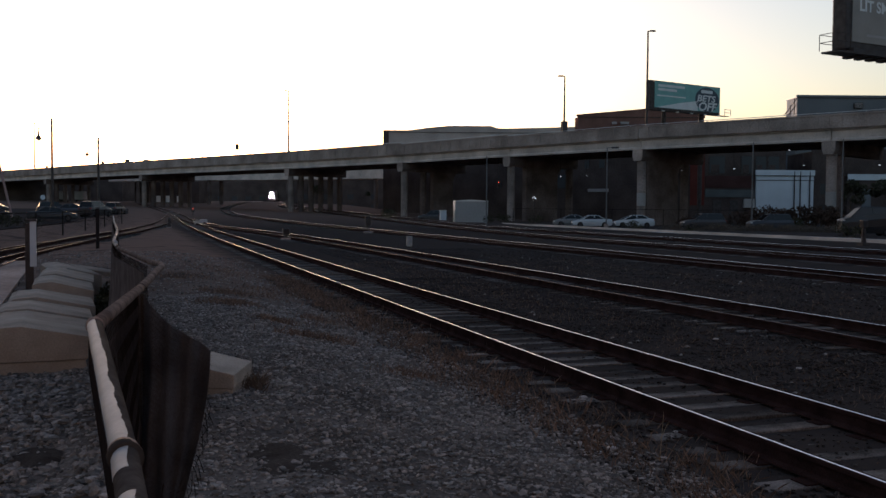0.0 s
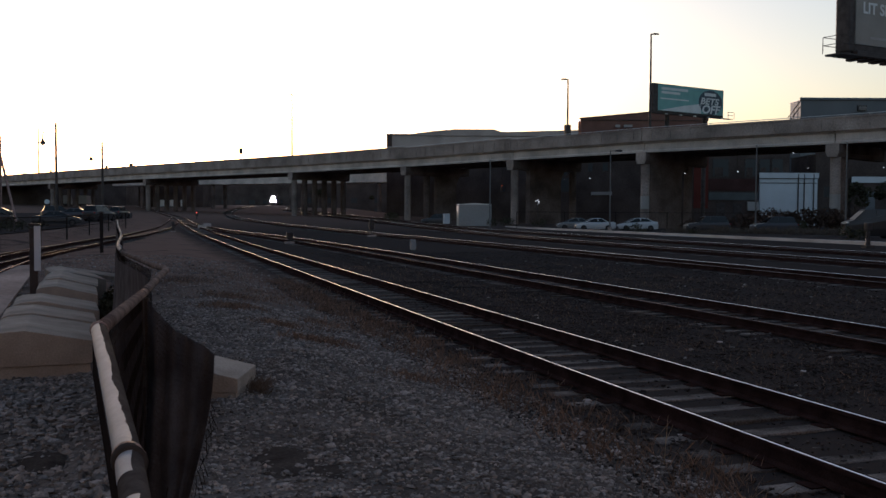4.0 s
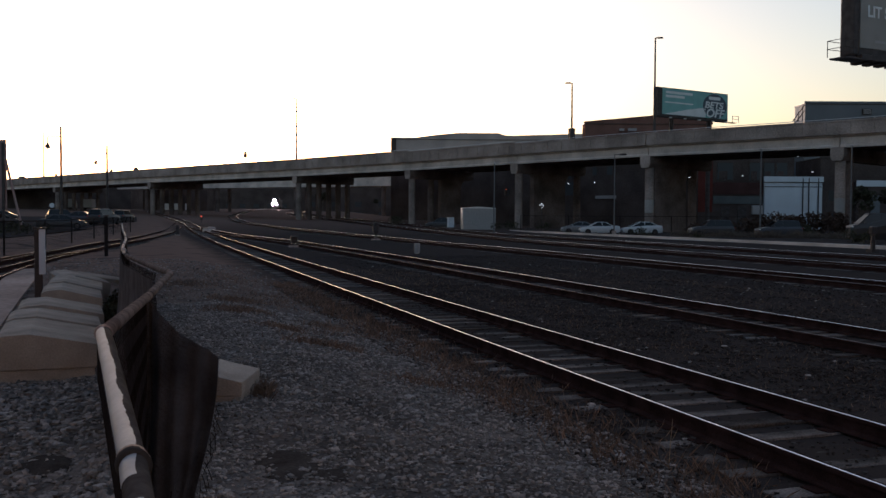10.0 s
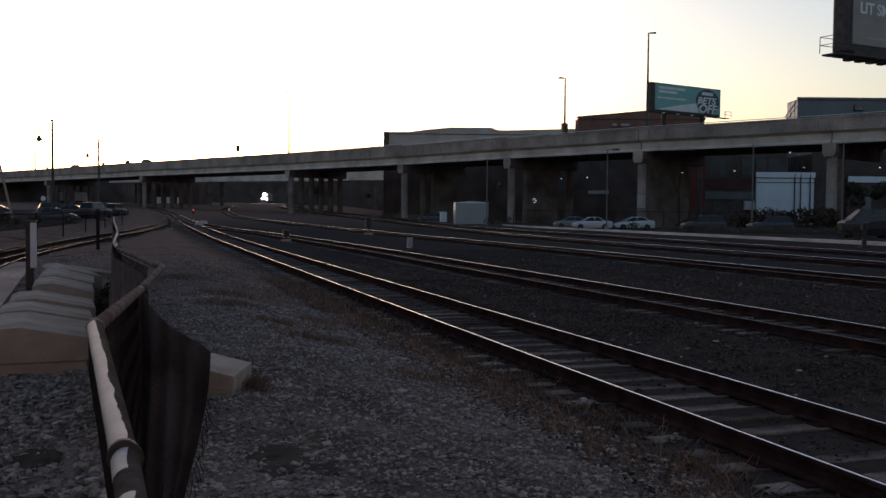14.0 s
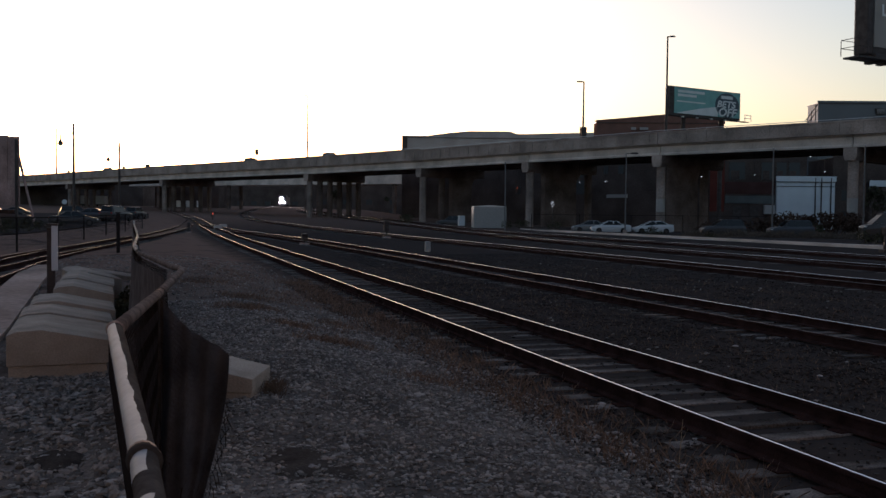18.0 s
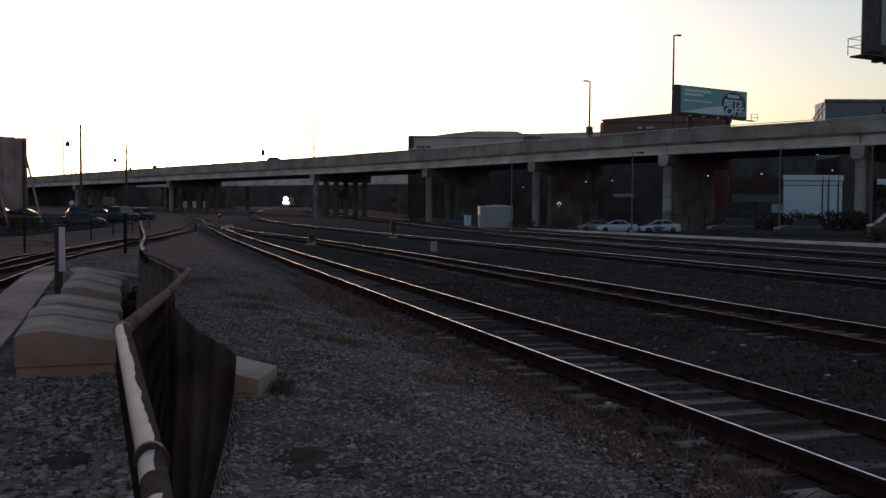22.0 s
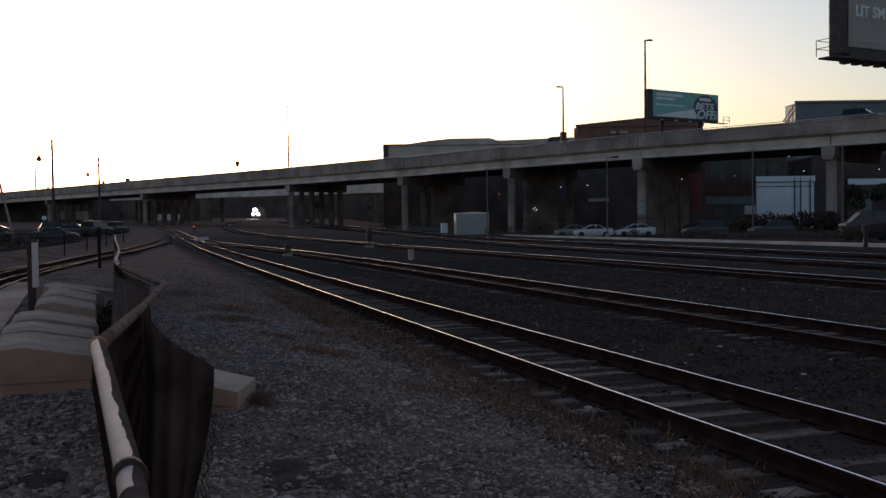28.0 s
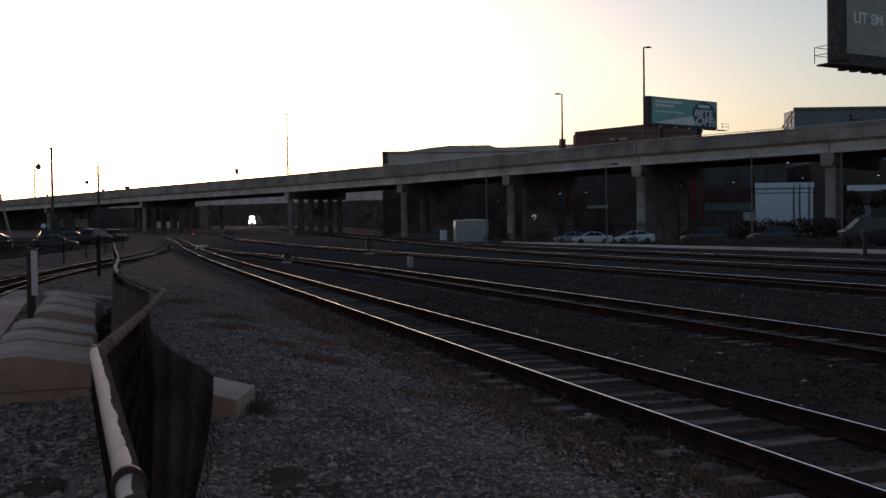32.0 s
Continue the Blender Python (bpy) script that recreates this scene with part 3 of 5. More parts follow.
def teal_billboard():
    w, h = 16.2, 4.45
    ob = empty("billboard", pose(76.35, 129.6, 0, 0, 0, math.degrees(math.atan2(4.4, 15.6))), label="teal roadside billboard with a dark round emblem and white words", category="billboard")
    z = 17.65
    part("panel", boxed(w / 2, 0.45, z + h / 2, w, 0.9, h, 0.03), DARKMETAL, ob)
    part("face", boxed(w / 2 + 0.45, -0.02, z + h / 2 + 0.1, w - 1.1, 0.06, h - 0.45), TEAL, ob, "teal printed face")
    bm = prism(bmesh.new(), [(1.4, z + 0.35), (10.8, z + 0.35), (10.8, z + 1.9), (6.5, z + 1.3)], 0.02, Matrix.Translation((0, -0.065, 0)))
    part("pale_band", bm, PALE, ob, "pale printed sweep")
    bm = bmesh.new()
    rod(bm, (0, -0.055, 0), (0, -0.075, 0), 1.95, n=40)
    for v in bm.verts:
        v.co = Vector((13.0 + v.co.x * 1.45, v.co.y, z + 2.25 + v.co.z))
    part("emblem", bm, NAVY, ob, "dark round emblem")
    lettering("word", "BETS", 1.45, Matrix.Translation((12.7, -0.09, z + 2.35)) @ Matrix.Diagonal((1.4, 1, 1, 1)), ob, PALE, shear=0.2)
    lettering("word", "OFF", 1.85, Matrix.Translation((12.95, -0.09, z + 1.05)) @ Matrix.Diagonal((1.3, 1, 1, 1)), ob, PALE, shear=0.2)
    bars("printed_bar", [(12.9, z + 3.5, 2.7, 0.5), (4.7, z + 3.75, 6.0, 0.40), (3.8, z + 3.15, 4.2, 0.38), (4.7, z + 2.2, 6.4, 0.2)], ob, PALE, Matrix.Translation((0, -0.075, 0)))
    part("catwalk", boxed(w / 2 + 0.4, -0.5, z - 0.22, w + 1.6, 0.9, 0.08), DARKMETAL, ob)
    for k in range(5):
        x = 1.8 + 3.2 * k
        part("floodlight", boxed(x, -1.05, z - 0.3, 0.5, 0.25, 0.18, 0.04), GALV, ob, "small grey floodlight")
    for x in (w + 0.1, w + 1.6):
        part("railing_post", rodded((x, -0.9, z - 0.2), (x, -0.9, z + 0.85), 0.05, n=6), GALV, ob)
    for zz in (0.35, 0.85):
        part("guard_rail", rodded((w, -0.9, z + zz), (w + 1.6, -0.9, z + zz), 0.045, n=6), GALV, ob)
    for x in (3.6, 12.2):
        part("post", rodded((x, 0.5, -0.1), (x, 0.5, z + 0.1), 0.35, n=14), DARKMETAL, ob)
    return ob


def dark_billboard():
    ob = empty("billboard", pose(42.45, 48.95, 0, 0, 0, math.degrees(math.atan2(0.17, 0.985))), label="large charcoal roadside billboard with pale words on a steel post", category="billboard")
    w, h, z = 14.6, 5.4, 12.3
    part("panel", boxed(w / 2 + 0.14, 0.55, z + h / 2, w - 0.28, 1.1, h, 0.12), DARKMETAL, ob)
    part("face", boxed(w / 2 + 0.15, -0.03, z + h / 2 + 0.08, w - 1.2, 0.08, h - 0.75, 0.03), CHARCOAL, ob, "charcoal printed face")
    lettering("word", "LIT SM", 0.98, Matrix.Translation((2.75, -0.09, z + 2.75)), ob, PALE)
    bars("printed_bar", [(2.3, z + 4.2, 0.5, 0.7), (3.6, z + 0.95, 3.0, 0.16), (8.5, z + 0.95, 5.0, 0.16)], ob, GREYSIDING, Matrix.Translation((0, -0.075, 0)))
    part("catwalk", boxed(w / 2 - 1.05, -0.75, z - 0.52, w + 2.1, 1.2, 0.1), DARKMETAL, ob)
    for x in (-2.1, -0.9):
        for y in (-1.3, 0.0):
            part("railing_post", rodded((x, y, z - 0.4), (x, y, z + 0.6), 0.025, n=6), BLACKVINYL, ob)
    for zz in (0.1, 0.6):
        for a, b in (((-2.1, -1.3), (-0.9, -1.3)), ((-2.1, 0), (-0.9, 0)), ((-2.1, -1.3), (-2.1, 0))):
            part("guard_rail", rodded((*a, z + zz), (*b, z + zz), 0.022, n=6), BLACKVINYL, ob)
    for k in range(14):
        part("bracket", boxed(0.35 + 1.05 * k, -0.5, z - 0.57, 0.5, 1.3, 0.2, 0.06), DARKMETAL, ob)
    part("apron", boxed(w / 2 + 0.3, 0.02, z - 0.2, w - 0.9, 0.5, 0.5, 0.05), DARKMETAL, ob)
    part("post", rodded((6.4, 0.7, -0.1), (6.4, 0.7, z + 0.2), 0.4, n=18), GALV, ob, "pale steel post")
    return ob


teal_billboard()
dark_billboard()


# ---- buildings behind the viaduct ----
def building(name, a, b, depth, z, material, label, rows=0, cols=0, wmat=None, parapet=0.4):
    """A block whose front runs from a to b in plan, with window openings filled by recessed panes."""
    a, b = Vector((*a, 0)), Vector((*b, 0))
    d = b - a
    L = d.length
    ob = empty(name, Matrix.Translation(a) @ Matrix.Rotation(math.atan2(d.y, d.x), 4, "Z"), label=label, category="building")
    part("wall", boxed(L / 2, depth / 2, z / 2 - 0.1, L, depth, z + 0.2), material, ob)
    part("roof", boxed(L / 2, depth / 2, z + 0.06, L + 0.3, depth + 0.3, 0.12), DARKMETAL, ob)
    part("coping", boxed(L / 2, -0.05, z + 0.12 + parapet / 2, L + 0.3, 0.25, parapet), material, ob)
    for r in range(rows):
        for c in range(cols):
            x = L * (c + 0.5) / cols
            zz = 2.2 + r * 3.6
            win = part("window", boxed(x, -0.03, zz, min(2.6, L / cols * 0.62), 0.1, 1.9), DARKMETAL, ob)
            part("pane", boxed(x, -0.09, zz, min(2.4, L / cols * 0.56), 0.03, 1.7), wmat or GLASS, win)
    return ob


REDPANEL = mat("red_panel", (0.108, 0.0343, 0.0279), 0.85, vary=0.15, scale=0.3, fine=6)
WARMGREY = mat("weathered_grey_cladding", (0.394, 0.337, 0.305), 0.86, vary=0.2, scale=0.15, fine=4, bump=0.1)
BLUEPANE = glassy("sky_lit_pane", (0.045, 0.045, 0.048), 0.3)
DARKBRICK = mat("dark_brick", (0.0635, 0.0343, 0.0318), 0.9, vary=0.25, scale=0.3, fine=8)
WOODGREY = mat("dull_fascia_paint", (0.0953, 0.102, 0.102), 0.8, vary=0.15, scale=0.4, fine=6)
DUSTYPANE = glassy("dusty_pane", (0.05, 0.053, 0.056), 0.5)
grey = building("long_building", (58.8, 223.6), (104, 209.0), 25, 20.4, WARMGREY, "long grey industrial building with a stepped flat roof")
g2 = bmesh.new()
prism(g2, [(5.6, 20.5), (47.3, 20.5), (47.3, 22.1), (29.4, 21.55), (27.6, 21.6), (26.0, 22.15), (16.2, 22.15), (10.9, 21.65), (6.0, 20.98)], 14, Matrix.Translation((0, 7.5, 0)))
part("roof_monitor", g2, WARMGREY, grey)
# proud dark strip that stands for the shade on the left end wall
part("shaded_end_strip", boxed(0.55, -0.1, 10.3, 1.3, 0.3, 20.9), DARKWALL, grey, "dark strip painted for the shaded end wall")
brick = building("brick_building", (85.45, 172.7), (109.5, 164.85), 4, 20.5, BRICK, "red brick warehouse with a sloping parapet behind the viaduct", 4, 6)
part("sloping_parapet", prism(bmesh.new(), [(-0.1, 20.95), (25.4, 20.95), (25.4, 23.4), (-0.1, 21.05)], 2.0, Matrix.Translation((0, 1.05, 0))), BRICK, brick)
for x, w in ((7.2, 0.9), (9.1, 1.3), (9.9, 0.4)):
    part("roof_vent", boxed(x, -0.6, 19.35, w, 0.6, 0.5, 0.05), GREYSIDING, brick, "small pale vent")
blue = building("blue_building", (113.8, 142.4), (160, 127.4), 5, 22.3, BLUESIDING, "blue-grey metal-clad building behind the viaduct", 2, 8, BLUEPANE)
part("wall_vent", boxed(10.9, -0.15, 21.0, 1.6, 0.5, 1.0, 0.05), DARKMETAL, blue, "dark louvred wall vent")
for k in range(4):
    part("louvre", boxed(10.9, -0.42, 20.66 + 0.22 * k, 1.4, 0.06, 0.09), GREYSIDING, blue)
esc = bmesh.new()
for k in range(3):
    rod(esc, (-0.4 - 0.7 * k, 0.2, 17), (-0.4 - 0.7 * k, 0.2, 22.2 - 1.2 * k), 0.07, n=6)
rod(esc, (-2.2, 0.2, 19.2), (0, 0.2, 22.2), 0.08, n=6)
rod(esc, (-2.2, 0.2, 18.2), (0, 0.2, 21.2), 0.08, n=6)
part("fire_stair", esc, DARKMETAL, blue)
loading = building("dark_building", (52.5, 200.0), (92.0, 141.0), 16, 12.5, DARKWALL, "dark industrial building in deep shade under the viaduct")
for x0, x1, z0, z1 in ((43.8, 45.2, 9.0, 11.7), (45.5, 46.9, 9.0, 11.7), (43.8, 46.9, 5.9, 8.6), (49.6, 50.6, 9.6, 11.2), (52.6, 53.8, 9.6, 11.2), (30.0, 31.2, 6.0, 7.6), (36.0, 37.4, 6.0, 7.8)):
    win = part("window", boxed((x0 + x1) / 2, -0.03, (z0 + z1) / 2, x1 - x0, 0.1, z1 - z0), DARKMETAL, loading)
    part("pane", boxed((x0 + x1) / 2, -0.09, (z0 + z1) / 2, x1 - x0 - 0.2, 0.03, z1 - z0 - 0.2), DUSTYPANE if x0 > 43 else BLUEPANE, win)
part("sign_band", boxed(52.5, -0.12, 5.6, 4.2, 0.2, 0.6), GREYSIDING, loading, "dull pale sign band")
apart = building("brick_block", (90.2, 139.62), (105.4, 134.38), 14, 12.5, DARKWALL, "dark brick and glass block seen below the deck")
part("red_panel", boxed(1.2, -0.12, 7.4, 2.4, 0.14, 9.0), REDPANEL, apart, "dull red wall panel")
part("brick_band", boxed(6.65, -0.06, 6.9, 8.2, 0.12, 2.0), DARKBRICK, apart, "dark red brick band")
part("fascia", boxed(6.65, -0.1, 4.95, 8.2, 0.2, 1.3), WOODGREY, apart, "dull blue-grey fascia")
for x0, x1 in ((3.1, 5.9), (8.5, 10.6), (10.9, 12.8), (13.0, 15.0)):
    win = part("window", boxed((x0 + x1) / 2, -0.05, 9.75, x1 - x0, 0.1, 3.1), DARKMETAL, apart)
    part("pane", boxed((x0 + x1) / 2, -0.12, 9.8, x1 - x0 - 0.3, 0.03, 2.8), DUSTYPANE, win)
    part("blind", boxed(x0 + 0.38 * (x1 - x0), -0.15, 9.1, 0.5 * (x1 - x0), 0.03, 1.4), DARKWALL, win, "dark lowered pane")
for x in (4.6, 7.4):
    part("door", boxed(x, -0.08, 2.0, 1.4, 0.1, 3.6), DARKMETAL, apart)
part("meter_box", boxed(9.85, -0.4, 3.3, 1.8, 0.8, 1.5, 0.05), GREYSIDING, apart, "pale grey wall cabinet")
shed = building("white_shed", (100.4, 135.5), (109.6, 132.5), 12, 7.9, SHEDWHITE, "white metal shed with dark downpipes", parapet=0.9)
part("band", boxed(4.8, -0.04, 7.2, 9.6, 0.06, 0.12), DARKMETAL, shed)
for x in (6.4, 7.4, 9.0):
    part("downpipe", rodded((x, -0.12, 0), (x, -0.12, 8.7), 0.1, n=8), DARKMETAL, shed)
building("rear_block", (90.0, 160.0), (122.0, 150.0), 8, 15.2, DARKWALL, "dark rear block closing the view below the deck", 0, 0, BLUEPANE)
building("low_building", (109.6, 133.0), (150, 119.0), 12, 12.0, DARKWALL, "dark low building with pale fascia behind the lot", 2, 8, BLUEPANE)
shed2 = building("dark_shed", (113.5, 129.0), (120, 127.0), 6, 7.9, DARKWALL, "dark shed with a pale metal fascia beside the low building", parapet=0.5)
part("fascia", boxed(3.4, -0.2, 7.75, 6.9, 0.16, 1.0), SHEDWHITE, shed2, "pale metal fascia")
part("door", boxed(3.2, -0.06, 3.0, 1.5, 0.1, 5.6), BLUESIDING, shed2, "tall blue-grey door")
for x, y, z in ((62.4, 137.0, 7.9), (62.1, 131.0, 7.0), (63.3, 124.8, 7.0), (72.2, 113.9, 7.5), (72.2, 101.9, 7.3), (79.4, 100.6, 9.75), (87.9, 108.3, 8.3), (79.4, 90.0, 9.85), (81.7, 87.8, 7.4)):
    lamp = empty("wall_lamp", pose(x, y, z), label="small white security lamp glowing under the deck", category="lamp", group="security lamps")
    part("housing", boxed(0, 0.1, 0.09, 0.5, 0.3, 0.1, 0.02), DARKMETAL, lamp)
    part("bulb", boxed(0, 0, 0, 0.15, 0.1, 0.06, 0.02), SMALLLIGHT, lamp, "glowing white bulb")
    part("stem", rodded((0, 0.1, 0.1), (0, 0.1, 10.0 - z), 0.03, n=6), DARKMETAL, lamp)
stop = empty("traffic_signal", pose(55.4, 139.5, 6.25), label="dark traffic signal showing red below the deck", category="signal")
part("housing", boxed(0, 0.12, -0.3, 0.42, 0.2, 1.1, 0.04), DARKMETAL, stop)
part("lens", rodded((0, 0.02, 0), (0, -0.02, 0), 0.06, n=14), REDLIGHT, stop, "glowing red lens")
part("stem", rodded((0, 0.12, 0.2), (0, 0.12, 3.75), 0.04, n=6), DARKMETAL, stop)
dwarf = empty("dwarf_signal", pose(9.98, 159.7, ground_z(9.98, 159.7)), label="low dark track signal showing a red lamp", category="signal", group="ground signals")
part("mast", rodded((0, 0, -0.1), (0, 0, 0.8), 0.08, n=8), DARKMETAL, dwarf)
part("head", boxed(0, 0.1, 1.05, 0.5, 0.3, 0.9, 0.05), DARKMETAL, dwarf)
part("lens", rodded((0, -0.05, 1.12), (0, -0.08, 1.12), 0.09, n=14), REDLIGHT, dwarf, "glowing red lens")
sgn = empty("lamp_cluster", pose(56.8, 128.8, 0), label="cluster of small bright lamps on a post", category="lamp")
part("post", rodded((0, 0, -0.1), (0, 0, 3.6), 0.06, n=8), DARKMETAL, sgn)
for x, z in ((0.0, 3.9), (-0.28, 3.7), (0.22, 3.62), (0.0, 3.3)):
    part("bulb", boxed(x, 0, z, 0.11, 0.1, 0.11, 0.03), SMALLLIGHT, sgn, "glowing white bulb")
lot = tagged(part("car_park", sweep(bmesh.new(), [(61.5, 20, -0.2), (61.5, 135, -0.2)], [(-13.2, 0), (40, 0), (40, 0.215), (-13.2, 0.215)]), ASPHALT), "dark asphalt car park beneath the viaduct", "car park", kind="structure")
tagged(part("kerb", sweep(bmesh.new(), [(48.1, 20, -0.2), (48.1, 78, -0.2), (48.4, 120, -0.2)], [(-0.25, 0), (0.19, 0), (0.19, 0.4), (-0.22, 0.4)]), CONCRETE), "pale concrete kerb along the car park", "kerb", kind="structure")


# pale strip painted for the sky mirrored at a low angle in the lane
tagged(part("access_lane", sweep(bmesh.new(), [(51.2, 20, -0.1), (50.9, 60, -0.1), (49.8, 80, -0.1)], [(-2.3, 0), (2.3, 0), (2.3, 0.125), (-2.3, 0.125)]), LANESHEEN), "asphalt lane along the kerb, painted pale for reflected sky", "lane", kind="structure")
disc = empty("round_sign", pose(-14.2, 180.0, ground_z(-14, 180)), label="pale round sign on a thin post", category="sign")
part("post", rodded((0, 0, -0.1), (0, 0, 2.6), 0.05, n=8), DARKMETAL, disc)
part("disc", rodded((0, -0.06, 2.6), (0, -0.1, 2.6), 0.42, n=24), SHEDWHITE, disc)
stalk = empty("dry_stalk", pose(4.3, 7.05, ground_z(4.3, 7.05)), label="single tall dry weed stalk in the gravel", category="weed")
part("stem", rodded((0, 0, -0.05), (0.05, 0.02, 0.42), 0.004, 0.002, 5), mat("straw", (0.318, 0.241, 0.152), 0.8, vary=0.2), stalk)
part("twig", rodded((0.02, 0.01, 0.2), (0.09, 0.0, 0.34), 0.003, 0.001, 5), mat("straw_twig", (0.318, 0.241, 0.152), 0.8, vary=0.2), stalk)


def hut():
    ob = empty("relay_hut", pose(43.4, 125.4, 0, 0, 0, math.degrees(math.atan2(-1.33, 4.04)) + 6), label="pale grey metal equipment hut beside the tracks", category="hut")
    part("body", boxed(2.25, 1.4, 1.55, 4.6, 2.8, 3.2, 0.05), GREYSIDING, ob)
    bm = prism(bmesh.new(), [(-0.12, 3.1), (4.62, 3.1), (4.4, 3.2), (2.2, 3.36), (0.1, 3.2)], 3.0, Matrix.Translation((0, 1.4, 0)))
    part("roof", bm, GALV, ob)
    for k in range(9):
        part("rib", boxed(0.3 + 0.5 * k, -0.02, 1.6, 0.05, 0.05, 3.0), GREYSIDING, ob)
    part("plinth", boxed(2.25, 1.4, -0.05, 4.7, 3.0, 0.2), CONCRETE, ob)
    cab = empty("signal_cabinet", pose(45.2, 136.5, 0.0), label="small white signal cabinet near the equipment hut", category="cabinet")
    part("body", boxed(0, 0, 0.9, 0.9, 0.7, 1.7, 0.04), SHEDWHITE, cab)
    part("lid", boxed(0, 0, 1.79, 1.0, 0.8, 0.08, 0.02), GALV, cab)
    part("plinth", boxed(0, 0, 0.0, 1.2, 0.85, 0.2), CONCRETE, cab)


hut()


# ---- poles and lamps ----
def street_lamp(x, y, z0, z1, arm, label, r=0.1, group="deck lamps", steel=DARKMETAL):
    ob = empty("street_lamp", pose(x, y, 0), label=label, category="street lamp", group=group)
    part("pole", rodded((0, 0, z0), (0, 0, z1), r * 1.25, r * 0.75, 10), steel, ob)
    part("base", boxed(0, 0, z0 + 0.3, r * 5, r * 5, 0.6, 0.02), CONCRETE_DARK, ob)
    u = Vector((0.95, -0.31, 0)) * arm
    part("arm", rodded((0, 0, z1 - 0.05), (u.x, u.y, z1 + 0.02), r * 0.55, n=8), DARKMETAL, ob)
    bm = bmesh.new()
    box(bm, 0, 0, 0, 0.85, 0.36, 0.2, Matrix.Translation((u.x, u.y, z1)) @ Matrix.Rotation(math.atan2(u.y, u.x), 4, "Z"), 0.05, 0.8)
    part("lamp_head", bm, DARKMETAL, ob)
    return ob


street_lamp(65.3, 111.6, 12.65, 25.7, 0.6, "tall dark lamp standard on the viaduct parapet", 0.14)
foot_lamp = street_lamp(59.6, 124.8, 12.65, 21.2, -0.6, "dark lamp standard with a boxed foot on the viaduct", 0.13)
part("foot_box", boxed(0, 0, 13.75, 0.75, 0.75, 1.9, 0.04), DARKMETAL, foot_lamp)
street_lamp(31.4, 196.3, 12.65, 26.1, -0.5, "slender lamp standard on the viaduct", 0.16)
street_lamp(-28.0, 326.0, 12.65, 28.0, 0.6, "slender distant lamp standard on the viaduct", 0.2)
for x, y, z1, arm in ((37.65, 98.4, 7.9, 0.0), (50.3, 94.3, 8.95, 0.9), (62.5, 85.0, 9.3, 0.0), (68.0, 78.0, 9.3, 0.0)):
    if arm:
        street_lamp(x, y, -0.1, z1, arm, "slim grey car park lamp with a short arm", 0.07, "car park poles", POLEGREY)
    else:
        p = empty("pole", pose(x, y, 0), label="slim grey steel pole beside the car park", category="pole", group="car park poles")
        part("shaft", rodded((0, 0, -0.1), (0, 0, z1), 0.09, 0.06, 10), POLEGREY, p)
        part("cap", rodded((0, 0, z1), (0, 0, z1 + 0.06), 0.09, 0.04, 10), GALV, p)


def bell_lamp(x, y, z, px, py, ptop, r, k, label):
    ob = empty("yard_lamp", pose(px, py, 0), label=label, category="street lamp", group="yard lamps")
    part("pole", rodded((0, 0, ground_z(px, py) - 0.2), (0, 0, ptop), r * 1.2, r * 0.8, 10), DARKMETAL, ob)
    dx, dy = x - px, y - py
    part("arm", rodded((0, 0, z + 1.35), (dx, dy, z + 1.35), 0.06, n=6), DARKMETAL, ob)
    part("brace", rodded((0, 0, z + 2.6), (dx, dy, z + 1.35), 0.02, n=6), DARKMETAL, ob)
    bm = bmesh.new()
    rod(bm, (dx, dy, z + 1.35), (dx, dy, z + 0.6 * k), 0.05, 0.1 * k, 10)
    rod(bm, (dx, dy, z + 0.62 * k), (dx, dy, z), 0.12 * k, 0.5 * k, 14)
    part("shade", bm, DARKMETAL, ob, "dark bell-shaped shade")
    part("globe", rodded((dx, dy, z), (dx, dy, z - 0.28 * k), 0.4 * k, 0.12 * k, 12), LAMPGLASS, ob)
    return ob


bell_lamp(-10.7, 130.2, 10.5, -9.1, 129.6, 13.1, 0.16, 0.85, "dark bell-shaped lamp hung from a tall pole")
bell_lamp(-5.1, 133.4, 8.75, -3.7, 133.0, 11.05, 0.15, 0.62, "small bell lamp hung from a thin pole")

for x, y, w in ((-0.21, 258.29, 2.0), (-23.11, 308.54, 0.8), (-6.44, 271.94, 1.0)):
    pb = empty("parapet_box", pose(x, y, 0, 0, 0, -64), label="small dark utility box standing on the parapet", category="box", group="parapet boxes")
    part("body", boxed(0, 0, 13.72, w, 0.4, 0.6, 0.08), DARKMETAL, pb)
    part("lid", boxed(0, 0, 14.05, w * 0.6, 0.3, 0.14, 0.04), DARKMETAL, pb)
sig = empty("signal", pose(22.7, 212.0, 0), label="small dark signal head standing on the parapet", category="signal")
part("mast", rodded((0, 0, 12.65), (0, 0, 14.9), 0.08, n=8), DARKMETAL, sig)
part("head", boxed(0, 0, 15.2, 0.75, 0.45, 1.25, 0.08), DARKMETAL, sig)
for x, y, hgt, w, lab in ((9.82, 62.4, 0.75, 0.42, "low dark switch stand between the tracks"), (19.3, 78.5, 1.5, 0.45, "dark dwarf signal between the tracks")):
    st = empty("dwarf_signal", pose(x, y, ground_z(x, y)), label=lab, category="signal", group="ground signals")
    part("base", boxed(0, 0, 0.02, w * 1.5, w * 1.3, 0.24, 0.03), CONCRETE_DARK, st)
    part("mast", rodded((0, 0, 0.1), (0, 0, hgt * 0.5), 0.07, n=8), DARKMETAL, st)
    part("head", boxed(0, 0, hgt * 0.7, w, w * 0.7, hgt * 0.6, 0.05), DARKMETAL, st)
    part("hood", boxed(0, -w * 0.4, hgt * 0.85, w * 0.6, 0.25, 0.05), DARKMETAL, st)
